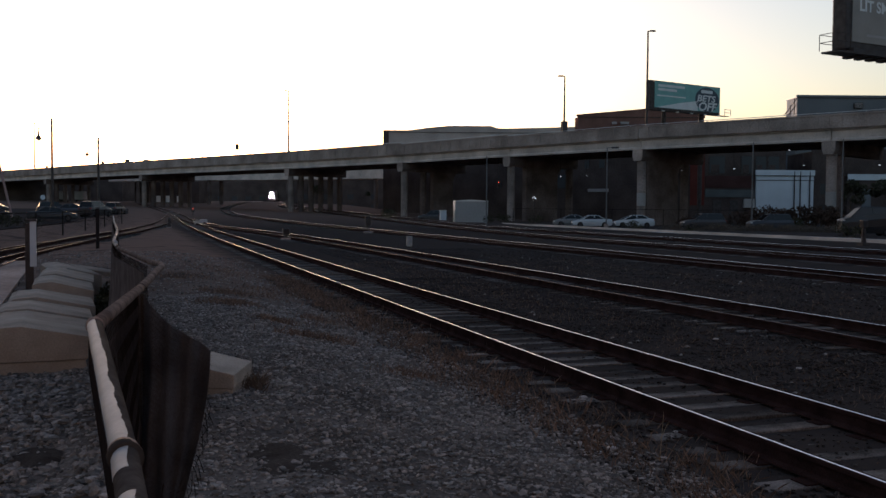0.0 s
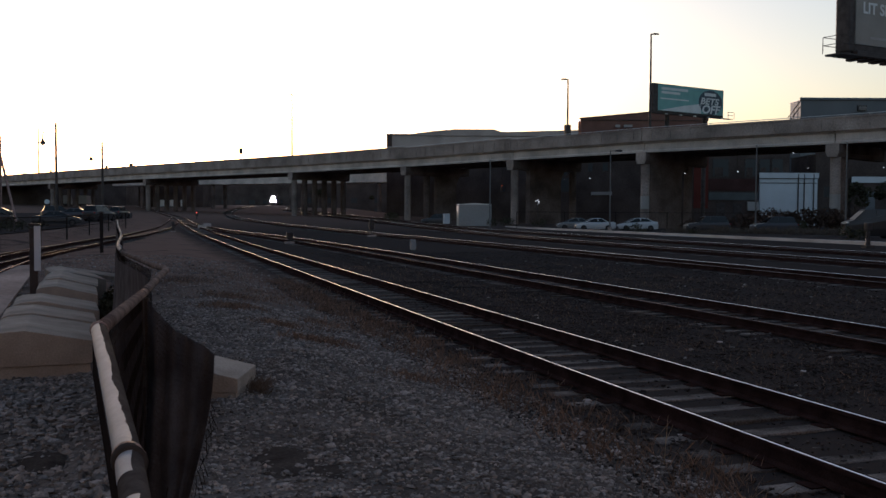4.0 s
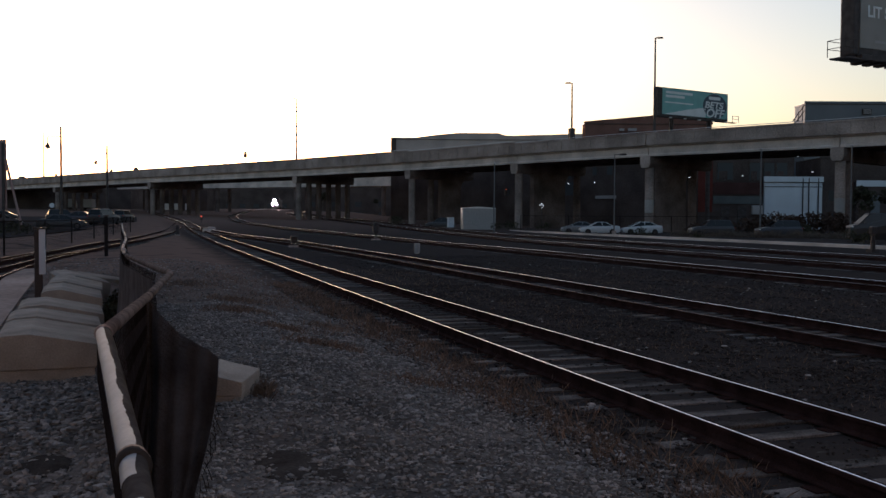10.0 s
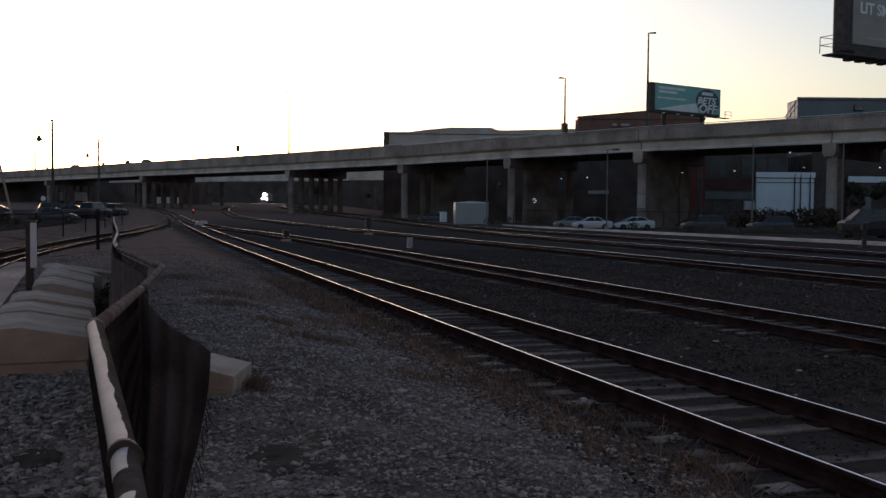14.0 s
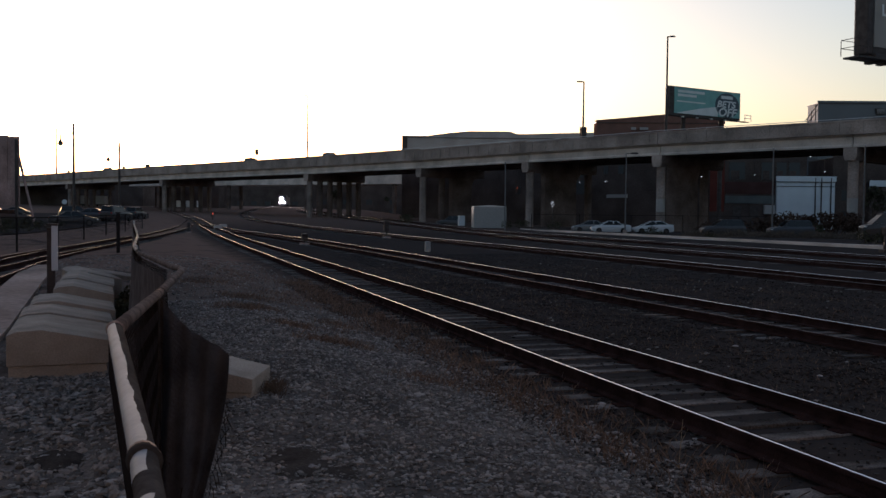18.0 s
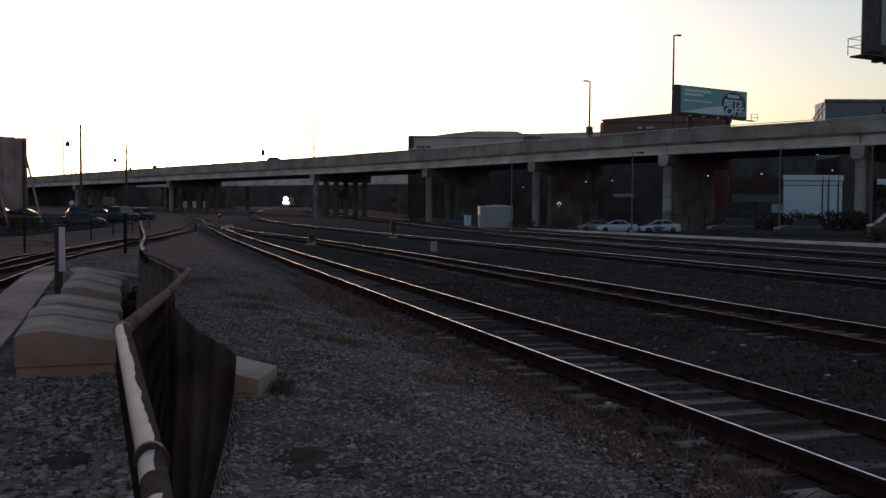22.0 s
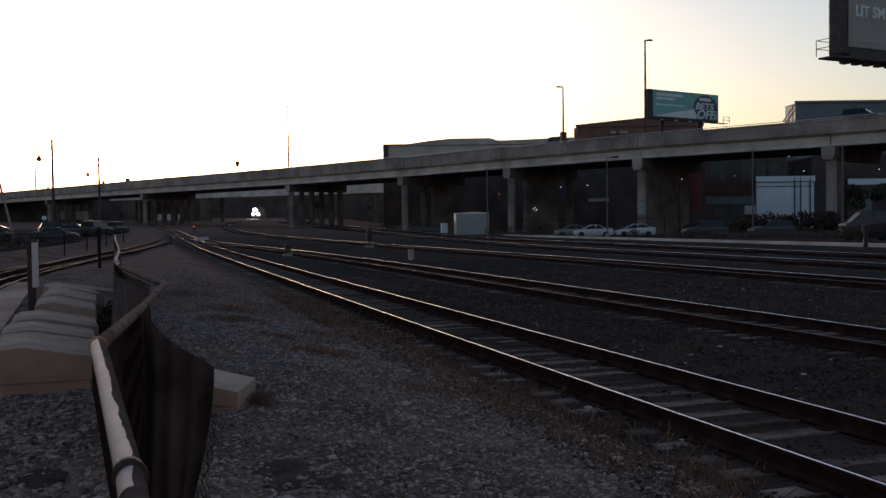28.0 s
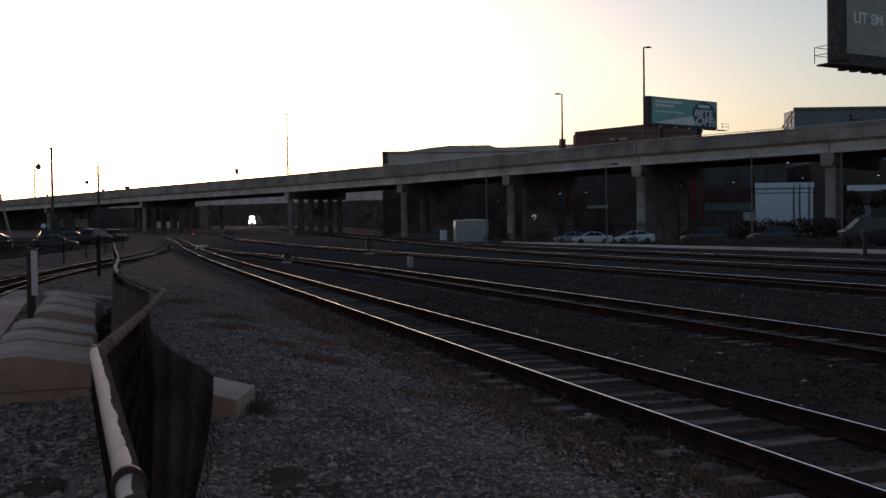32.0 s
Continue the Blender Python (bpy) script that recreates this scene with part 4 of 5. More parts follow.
cb = empty("signal_case", pose(43.4, 47.8, ground_z(43.4, 47.8)), label="dark trackside signal case beside the pale lane", category="signal", group="ground signals")
part("base", boxed(0, 0, 0.05, 0.6, 0.5, 0.3, 0.03), DARKMETAL, cb)
part("mast", rodded((0, 0, 0.1), (0, 0, 1.3), 0.16, 0.1, 10), DARKMETAL, cb)
part("head", boxed(0.0, 0, 1.35, 0.4, 0.35, 0.5, 0.08), DARKMETAL, cb)
jb = empty("junction_box", pose(15.0, 51.3, ground_z(15, 51.3)), label="small pale grey trackside junction box", category="box")
part("body", boxed(0, 0, 0.3, 0.3, 0.25, 0.55, 0.03), GREYSIDING, jb)
part("foot", boxed(0, 0, 0.0, 0.2, 0.15, 0.15), GALV, jb)
for x, y in ((8.6, 118.0), (7.6, 112.0)):
    sm = empty("switch_machine", pose(x, y, ground_z(x, y)), label="low grey switch machine at a turnout", category="switch machine", group="switch machines")
    part("body", boxed(0, 0, 0.25, 0.9, 0.6, 0.4, 0.06), GREYSIDING, sm)
    part("lid", boxed(0, 0, 0.47, 0.8, 0.5, 0.08, 0.03), GREYSIDING, sm)


# ---- the braced screen beyond the left fence ----
WOODWALL = mat("weathered_boards", (0.292, 0.197, 0.174), 0.85, vary=0.35, scale=0.6, fine=9, bump=0.2, each=0.25)


def braced_screen():
    ob = empty("braced_screen", pose(-11.65, 97.8, 0, 0, 0, 180 - 17), label="tall weathered panel screen held by diagonal steel braces", category="screen")
    for k in range(11):
        part("panel", boxed(0.55 + 1.1 * k, 0.0, 5.75 + 0.035 * k, 1.08, 0.16 + 0.05 * (k % 2), 6.5 + 0.09 * k, 0.01), WOODWALL, ob)
    for x in (0.2, 3.4, 6.6, 9.8):
        part("brace", rodded((x - 0.2, 0.3, 7.4), (x - 2.4, 1.6, 0.2), 0.11, n=8), WOODWALL, ob)
        part("upright", boxed(x, 0.25, 4.4, 0.2, 0.2, 8.6), DARKMETAL, ob)
    return ob


braced_screen()

# ---- the bent chain-link fence beside the camera ----
PIPE = [(0.003, 0.55, 1.76), (0.003, 1.14, 1.77), (-0.007, 1.36, 1.78), (-0.079, 2.46, 1.827), (0.05, 4.5, 1.75), (0.165, 5.62, 1.765), (0.185, 5.83, 1.77), (0.17, 6.15, 1.765), (0.13, 6.68, 1.75), (-0.09, 9.49, 1.72), (-0.16, 11.62, 1.72), (-0.17, 15.84, 1.74), (-0.30, 22.0, 1.78), (-0.42, 29.6, 1.82)]
COLLAR = mat("tarnished_collar", (0.267, 0.203, 0.178), 0.72, 0.0, vary=0.3, scale=20, fine=80, bump=0.1)
FABRIC = mat("black_privacy_fabric", (0.112, 0.102, 0.102), 0.95, vary=0.3, scale=5, fine=120, bump=0.3)
FADED = mat("faded_black_fabric", (0.08, 0.08, 0.089), 0.95, vary=0.35, scale=4, fine=150, bump=0.3)
WIRE = mat("black_coated_wire", (0.0254, 0.0216, 0.021), 0.85, vary=0.2, scale=9, fine=60, bump=0.1)


def tube(bm, pts, r, n=12):
    pts = [Vector(p) for p in pts]
    rings = []
    for i, p in enumerate(pts):
        d = (pts[min(i + 1, len(pts) - 1)] - pts[max(i - 1, 0)]).normalized()
        s = d.cross(Vector((0, 0, 1))).normalized()
        u = s.cross(d)
        rings.append([bm.verts.new(p + s * r * math.cos(2 * math.pi * k / n) + u * r * math.sin(2 * math.pi * k / n)) for k in range(n)])
    for a, b in zip(rings, rings[1:]):
        for k in range(n):
            bm.faces.new((a[k], a[(k + 1) % n], b[(k + 1) % n], b[k]))
    bm.faces.new(rings[0][::-1]), bm.faces.new(rings[-1])
    return bm


def sheet(bm, surf, nu, nv):
    """A cloth: surf(u, v) gives its points."""
    g = [[bm.verts.new(surf(i / nu, j / nv)) for j in range(nv + 1)] for i in range(nu + 1)]
    for i in range(nu):
        for j in range(nv):
            bm.faces.new((g[i][j], g[i + 1][j], g[i + 1][j + 1], g[i][j + 1]))
    return bm


def along(pts, t):
    """The point at the share t of a broken line's length."""
    pts = [Vector(p) for p in pts]
    lens = [(b - a).length for a, b in zip(pts, pts[1:])]
    d = t * sum(lens)
    for a, b, l in zip(pts, pts[1:], lens):
        if d <= l:
            return a.lerp(b, d / l)
        d -= l
    return pts[-1]


def link_wires(surf, nu, nv, r=0.0022):
    """Zigzag wires of chain-link on surf, one strand a column, as triangular rods."""
    verts, faces = [], []
    for i in range(nu):
        prev = None
        for j in range(nv + 1):
            p = Vector(surf((i + (0.5 if j % 2 else -0.5) + 0.5) / nu, j / nv))
            k = len(verts)
            for a in range(3):
                verts.append((p.x + r * math.cos(2.1 * a), p.y + r * math.sin(2.1 * a), p.z))
            if prev is not None:
                for a in range(3):
                    faces.append((prev + a, prev + (a + 1) % 3, k + (a + 1) % 3, k + a))
            prev = k
    me = bpy.data.meshes.new("wire_mesh")
    me.from_pydata(verts, [], faces)
    me.materials.append(WIRE)
    return me


def pipe_fence():
    ob = empty("chain_link_fence", pose(0, 0, 0), label="battered black chain-link fence with a bent peeling top rail", category="fence")
    part("top_rail", tube(bmesh.new(), PIPE[:4], 0.0186, 18), BLACKVINYL, ob, "top rail with peeling black coating", True)
    part("top_rail", tube(bmesh.new(), [PIPE[3]] + [along(PIPE[3:5], k / 4) for k in range(1, 5)], 0.0186, 18), mat("brown_worn_pipe", (0.146, 0.117, 0.104), 0.86, 0.0, vary=0.35, scale=12, fine=60, bump=0.1), ob, "brown worn length of top rail", True)
    part("top_rail", tube(bmesh.new(), smooth_line(PIPE[4:10], 0.12), 0.0186, 16), mat("rusty_brown_pipe", (0.16, 0.132, 0.118), 0.86, 0.0, vary=0.4, scale=12, fine=60, bump=0.1), ob, "bent rusty length of top rail", True)
    part("top_rail", tube(bmesh.new(), smooth_line(PIPE[9:], 0.3), 0.0186, 12), mat("weathered_pipe", (0.3, 0.28, 0.265), 0.8, 0.0, vary=0.8, scale=5, fine=60, bump=0.2), ob, "bare steel length of top rail", True)
    # where the coating has peeled off, bare metal lies on the upper left of the pipe
    bm = bmesh.new()
    rnd = random.Random(3)
    rows = []
    n = 150
    edge = 0.0
    for i in range(n + 1):
        p = along(PIPE[:4], 0.10 + 0.895 * i / n)
        q = along(PIPE[:4], min(1, 0.105 + 0.895 * i / n + 0.004))
        d = (q - p).normalized() if (q - p).length > 1e-6 else Vector((-0.06, 1, 0.03)).normalized()
        s = d.cross(Vector((0, 0, 1))).normalized()
        u = s.cross(d)
        edge += rnd.uniform(-0.10, 0.10)
        edge *= 0.93
        hi = radians(99) - edge - 0.25 * sstep(0.0, 1.0, i / n)
        a0 = radians(188)
        rows.append([bm.verts.new(p + (s * math.cos(a) + u * math.sin(a)) * 0.0194) for a in [a0 + (hi - a0) * k / 8 for k in range(9)]])
    for i, (a, b) in enumerate(zip(rows, rows[1:])):
        if 36 <= i <= 43:
            continue
        for k in range(8):
            bm.faces.new((a[k], a[k + 1], b[k + 1], b[k]))
    part("peeled_steel", bm, BARE, ob, "pale bare steel where the coating peeled", True)
    for p, w, m in ((along(PIPE[1:3], 0.93), 0.0235, BLACKVINYL), (along(PIPE[1:3], 0.985), 0.0225, COLLAR), (PIPE[3], 0.0215, COLLAR), (PIPE[4], 0.022, BLACKVINYL), (along(PIPE[9:11], 0.1), 0.027, BLACKVINYL), (along(PIPE[9:11], 0.7), 0.027, BARE), (PIPE[11], 0.027, BLACKVINYL)):
        p = Vector(p)
        part("sleeve", tube(bmesh.new(), [p - Vector((-0.002, 0.012, 0)), p + Vector((-0.002, 0.012, 0))], w, 16), m, ob, "", True)
    for (x, y, z) in (PIPE[4], PIPE[9], PIPE[10], PIPE[11], PIPE[13]):
        g = ground_z(x, y)
        part("post", rodded((x, y + 0.03, g - 0.2), (x, y + 0.03, z - 0.03), 0.024 if y < 29 else 0.04, n=12), BLACKVINYL, ob)

    def under(pts, off=-0.012, wob=0.03, lean=(0.0, 0.0)):
        def surf(u, v):
            p = along(pts, min(1, max(0, u)))
            z = (p.z - 0.03) * (1 - v) + (ground_z(p.x, p.y) + 0.03) * v
            return (p.x + wob * math.sin(9 * u + 3 * v) * v + off + v * (lean[0] * (1 - u) + lean[1] * u), p.y, z)
        return surf

    near1, near2, far1, far2 = under(PIPE[:4], 0.014, 0.0, (0.04, 0.3)), under(PIPE[3:5], wob=0.012, lean=(0.3, 0.0)), under(PIPE[8:11], wob=0.06), under(PIPE[10:], wob=0.05)
    for s, nu, nv in ((near1, 40, 26), (near2, 44, 26), (far1, 90, 26), (far2, 160, 22)):
        w = new("wire_mesh", link_wires(s, nu, nv))
        w.parent = ob

    def behind(s):
        def f(u, v):
            p = s(u, 0.04 + 0.94 * v)
            return (p[0] - 0.022, p[1], p[2])
        return f
    for s in (near1, near2, far1, far2):
        part("privacy_fabric", sheet(bmesh.new(), behind(s), 40, 16), FABRIC, ob, "torn black privacy fabric", True)

    # a folded strip of fabric hangs close under the near rail
    fold = under(PIPE[1:4], -0.016, 0.0)
    part("privacy_fabric", sheet(bmesh.new(), lambda u, v: (fold(u, v * 0.06)[0], fold(u, v * 0.06)[1], fold(u, v * 0.06)[2]), 40, 6), WIRE, ob, "folded strip of black fabric", True)

    # the torn length of mesh that sags outward
    top = [(0.05, 4.5, 1.745), (0.09, 4.47, 1.685), (0.14, 4.46, 1.622), (0.19, 4.49, 1.57), (0.24, 4.53, 1.535), (0.31, 4.57, 1.49), (0.37, 4.59, 1.44)]

    def flap(u, v):
        p = along(top, min(1, max(0, u)))
        bottom = 0.5
        x = p.x - (0.05 * v + 0.14 * v * v) * u + 0.02 * math.sin(8 * u + 5 * v) * v
        return (x, p.y - 0.10 * math.sin(3.1 * u) * v + 0.02 * math.sin(23 * u), p.z * (1 - v) + bottom * v - 0.0)
    w = new("wire_mesh", link_wires(flap, 40, 90, 0.0007))
    w.parent = ob
    part("privacy_fabric", sheet(bmesh.new(), lambda u, v: (flap(u, v)[0] - 0.006, flap(u, v)[1] + 0.004, flap(u, v)[2]), 30, 24), FADED, ob, "sagging torn black fabric", True)
    rnd = random.Random(9)
    for k in range(26):
        a = Vector(flap(1, 0.25 + 0.03 * k))
        part("loose_end", tube(bmesh.new(), [a, a + Vector((rnd.uniform(0, 0.03), 0, -0.03)), a + Vector((rnd.uniform(-0.02, 0.04), 0, -0.09))], 0.0018, 4), WIRE, ob)
    # curled broken wires low on the torn mesh
    for k in range(34):
        a = Vector((rnd.uniform(0.10, 0.30), rnd.uniform(2.7, 3.9), rnd.uniform(0.45, 1.05)))
        w1 = Vector((rnd.uniform(-0.05, 0.06), rnd.uniform(-0.03, 0.03), -rnd.uniform(0.03, 0.08)))
        w2 = Vector((rnd.uniform(-0.05, 0.08), rnd.uniform(-0.04, 0.04), -rnd.uniform(0.02, 0.07)))
        part("broken_wire", tube(bmesh.new(), [a, a + w1 * 0.5, a + w1, a + w1 + w2 * 0.5 + Vector((0.012, 0, 0)), a + w1 + w2], 0.0021, 5), WIRE if k % 3 else GALV, ob)
    return ob


pipe_fence()


# ---- tan concrete covers ----
def cover(m, w, l, h, ridge, label, edge=0.72):
    """A gabled precast cover: a plinth course and a roof-shaped lid."""
    ob = empty("concrete_cover", m, label=label, category="concrete cover", group="trough covers")
    bm = boxed(0, l / 2, h * 0.13, w * 0.97, l * 0.98, h * 0.26, 0.012)
    part("plinth", bm, TAN, ob)
    bm = bmesh.new()
    prism(bm, [(-w / 2, h * 0.262), (w / 2, h * 0.262), (w / 2, h * edge), (w * ridge, h), (-w * 0.42, h * 0.97), (-w / 2, h * 0.9)], l, Matrix.Translation((0, l / 2, 0)))
    bmesh.ops.bevel(bm, geom=list(bm.edges), offset=0.011, segments=2, affect="EDGES", profile=0.6)
    part("lid", bm, TAN, ob)
    return ob


for x, y, z, w, l, h, rz, rx, lab in (
    (-0.95, 11.5, 0.22, 1.14, 1.75, 0.55, 3, 0, "large tan precast concrete cover with a gabled top"),
    (-1.03, 13.3, 0.23, 1.16, 1.2, 0.56, 4, 0, "tan precast concrete cover set behind a larger one"),
    (-1.04, 14.6, 0.24, 1.16, 1.4, 0.58, 4, 0, "tan precast concrete cover with a chipped edge"),
    (-1.06, 17.3, 0.24, 0.98, 1.75, 0.59, 3, 0, "weathered tan concrete cover beside the fence"),
    (-1.12, 19.15, 0.24, 0.98, 1.9, 0.61, 2, 0, "weathered tan concrete cover beside the fence"),
    (-1.02, 21.2, 0.24, 0.98, 1.6, 0.58, 13, 2, "tilted tan concrete cover at the end of the row"),
):
    cover(pose(x, y, z, rx, 0, rz), w, l, h, -0.18, lab)
slab = empty("broken_slab", pose(-0.75, 22.75, 0.3, 6, 10, 24), label="broken tan concrete slab leaning on the covers", category="slab")
part("body", boxed(0, 0, 0.36, 1.1, 0.7, 0.09, 0.012), TAN, slab)
part("stub", boxed(-0.2, 0.1, 0.13, 0.5, 0.4, 0.42, 0.02), TAN, slab)
cover(pose(0.48, 8.94, 0.36, 0, 0, -18.7), 0.9, 0.8, 0.345, -0.1, "tan concrete cover lying outside the fence", 0.64)

tagged(part("walkway", sweep(bmesh.new(), [(-2.25, 9, 0.21), (-2.5, 16, 0.21), (-3.0, 26, 0.22), (-3.3, 33, 0.26)], [(-0.42, -0.05), (0.42, -0.05), (0.42, 0.085), (-0.42, 0.085)]), CONCRETE_DARK), "worn concrete walkway beside the covers", "walkway", kind="structure")

# ---- marker post and fence posts beyond ----
mk = empty("marker_post", pose(-2.02, 22.4, 0.26), label="grey steel marker post with a pale flat panel", category="marker post")
part("post", boxed(-0.03, 0.05, 0.72, 0.17, 0.1, 1.5, 0.01), DARKMETAL, mk)
part("panel", boxed(0.05, -0.03, 1.02, 0.13, 0.05, 0.98, 0.008), SHEDWHITE, mk, "pale grey marker panel")
part("cap", boxed(0.0, 0.0, 1.54, 0.24, 0.16, 0.05, 0.01), DARKMETAL, mk)
dp = empty("steel_post", pose(-1.29, 44.3, 0.15), label="dark square steel post beside the lead track", category="post")
part("shaft", boxed(0, 0, 0.9, 0.15, 0.15, 1.9, 0.01), WIRE, dp)
part("foot", boxed(0, 0, 0.0, 0.4, 0.4, 0.16, 0.02), SHADETONE, dp)
part("cap", boxed(0, 0, 1.88, 0.26, 0.26, 0.05, 0.01), DARKMETAL, dp)


def wire_fence(points, height, label, second=0.25):
    ob = empty("yard_fence", Matrix(), label=label, category="fence", group="yard fences")
    for (x, y) in points:
        g = ground_z(x, y)
        part("post", rodded((x, y, g - 0.2), (x, y, g + height), 0.05, n=8), WIRE, ob)
    pts = [(x, y, ground_z(x, y) + height - 0.05) for x, y in points]
    part("rail", tube(bmesh.new(), pts, 0.03, 6), WIRE, ob)
    part("rail", tube(bmesh.new(), [(x, y, z - height + second) for x, y, z in pts], 0.025, 6), WIRE, ob)

    def surf(u, v):
        p = along(pts, min(1, max(0, u)))
        return (p.x, p.y, p.z - v * (height - 0.2))
    L = sum((Vector(b) - Vector(a)).length for a, b in zip(pts, pts[1:]))
    w = new("wire_mesh", link_wires(surf, int(L / 0.16), int(height / 0.13), 0.002))
    w.parent = ob
    return ob


wire_fence([(-12.5, 26), (-9.6, 33), (-7.7, 40), (-6.1, 50), (-5.2, 61), (-4.4, 72), (-3.4, 84), (-2.2, 98), (-0.7, 112)], 1.7, "dark chain-link fence between the yard and a car lot", 0.9)
wire_fence([(46.5, 112), (50.8, 107), (56.0, 103.5), (61.0, 100), (66.0, 96), (71.0, 92), (76, 87)], 2.2, "faint chain-link fence in front of the viaduct piers")
sp = empty("stub_post", pose(3.9, 100.0, ground_z(3.9, 100.0)), label="short dark post where two tracks meet", category="post")
part("shaft", boxed(0, 0, 0.5, 0.3, 0.2, 1.1, 0.02), DARKMETAL, sp)
part("foot", boxed(0, 0, 0.02, 0.5, 0.4, 0.1, 0.02), CONCRETE_DARK, sp)

# ---- buildings and lorries far down the line ----
building("far_building", (-60, 372), (-2, 352), 14, 13.0, DARKWALL, "distant dark building under the viaduct", 1, 9, BLUEPANE)
wh = building("far_warehouse", (2, 328), (22, 321), 12, 11.5, DARKWALL, "distant dark warehouse with three pale doors")
for k in range(3):
    part("door", boxed(7.7 + 3.6 * k, -0.05, 4.5, 2.0, 0.1, 2.1), WHITEPAINT, wh, "pale dock door")
building("far_depot", (24, 430), (70, 415), 14, 15.0, DARKWALL, "distant dark depot beyond the curve", 2, 8, BLUEPANE)
building("far_block", (56, 338), (110, 286), 14, 11.6, DARKWALL, "dark block beyond the far deck", 2, 8, BLUEPANE)
for x, y, lab in ((-19.5, 318, "pale box lorry parked below the viaduct"), (-13.8, 316, "pale box lorry parked beside another lorry")):
    lo = empty("box_lorry", pose(x, y, ground_z(x, y) + 0.05, 0, 0, 80), label=lab, category="lorry", group="box lorries")
    part("box", boxed(-1.2, 0, 2.1, 5.6, 2.4, 2.6, 0.04), GREYSIDING, lo, "pale cargo box")
    part("cab", boxed(2.5, 0, 1.35, 1.7, 2.2, 1.9, 0.15), CARDARK, lo)
    part("windscreen", boxed(3.3, 0, 1.75, 0.12, 1.9, 0.7, 0.02), GLASS, lo)
    part("chassis", boxed(0, 0, 0.7, 7.0, 1.0, 0.22), DARKMETAL, lo)
    for xx in (-2.6, 2.4):
        for sy in (-1, 1):
            part("wheel", rodded((xx, sy * 0.8, 0.45), (xx, sy * 1.1, 0.45), 0.45, n=16), RUBBER, lo)


# ---- trees and bushes ----
BARK = mat("bark", (0.127, 0.102, 0.0825), 0.95, vary=0.3, scale=4, fine=20, bump=0.5)
LEAF = mat("dull_leaves", (0.0571, 0.0546, 0.0356), 0.86, vary=0.35, scale=2, fine=20, bump=0.0, island=True, each=0.4)
DRY = mat("dry_weeds", (0.178, 0.13, 0.0991), 0.85, vary=0.3, scale=5, fine=40, bump=0.0, island=True, each=0.4)


def leaf_cloud(name, centres, n, size, material, seed, flat=0.7):
    """Many small folded leaf clumps round uneven centres (x, y, z, radius)."""
    rng = np.random.default_rng(seed)
    verts, faces = [], []
    for k in range(n):
        x, y, z, r = centres[k % len(centres)]
        d = rng.normal(size=3)
        d /= np.linalg.norm(d)
        p = np.array([x, y, z]) + d * r * rng.uniform(0.35, 1.0) ** 0.5 * np.array([1, 1, flat])
        a, b = rng.normal(size=3), rng.normal(size=3)
        a *= size * rng.uniform(0.5, 1.2) / np.linalg.norm(a)
        b *= size * rng.uniform(0.3, 0.8) / np.linalg.norm(b)
        i = len(verts)
        verts += [tuple(p - a), tuple(p + b), tuple(p + a), tuple(p - b + 0.2 * a)]
        faces += [(i, i + 1, i + 2), (i, i + 2, i + 3)]
    me = bpy.data.meshes.new(name)
    me.from_pydata(verts, [], faces)
    me.materials.append(material)
    return new(name, me)


def tree(x, y, h, seed, label="leafy roadside tree in deep shade", r=1.0):
    rng = random.Random(seed)
    g = ground_z(x, y)
    ob = empty("tree", pose(x, y, g), label=label, category="tree", group="trees")
    bm = bmesh.new()
    rod(bm, (0, 0, -0.2), (0.05, 0, h * 0.45), 0.022 * h, 0.014 * h, 10)
    centres = []
    for k in range(7):
        a = k * 0.9 + rng.random()
        tip = (math.cos(a) * h * 0.24 * r * rng.uniform(0.6, 1.2), math.sin(a) * h * 0.24 * r, h * rng.uniform(0.55, 0.9))
        rod(bm, (0.03, 0, h * rng.uniform(0.3, 0.45)), tip, 0.009 * h, 0.003 * h, 6)
        centres.append((*tip, h * 0.17 * rng.uniform(0.7, 1.2)))
    part("trunk", bm, BARK, ob)
    c = leaf_cloud("crown", centres, 1600, 0.035 * h, LEAF, seed)
    c.parent = ob
    return ob


def bush(x, y, r, seed, label="dark scrubby bush beside the car park", material=None, leaves=420):
    g = ground_z(x, y)
    rng = random.Random(seed)
    ob = empty("bush", pose(x, y, g), label=label, category="bush", group="bushes")
    cs = [(rng.uniform(-r, r) * 0.6, rng.uniform(-r, r) * 0.6, r * rng.uniform(0.3, 0.8), r * rng.uniform(0.35, 0.6)) for k in range(6)]
    bm = bmesh.new()
    for c in cs:
        rod(bm, (c[0] * 0.2, c[1] * 0.2, -0.05), c[:3], 0.03 * r, 0.01 * r, 5)
    part("woody_frame", bm, BARK, ob)
    b = leaf_cloud("foliage", cs, leaves, 0.09 * r, material or LEAF, seed)
    b.parent = ob
    return ob


for k, (x, y, r) in enumerate(((55.2, 62.5, 1.3), (53.2, 94.0, 1.0), (59.5, 92.0, 1.1), (66.5, 88.0, 1.4), (69.0, 85.5, 1.3), (72.0, 80.5, 1.5), (49.5, 86.0, 0.6), (51.0, 79.0, 0.6), (46.5, 128, 1.2), (50.5, 125, 1.3), (40, 150, 1.6), (47, 122, 1.0), (52, 118, 1.1))):
    bush(x, y, r, 40 + k)
SCRUB = mat("dead_scrub", (0.0762, 0.0533, 0.0432), 0.9, vary=0.3, scale=3, fine=20, bump=0.0, island=True, each=0.4)
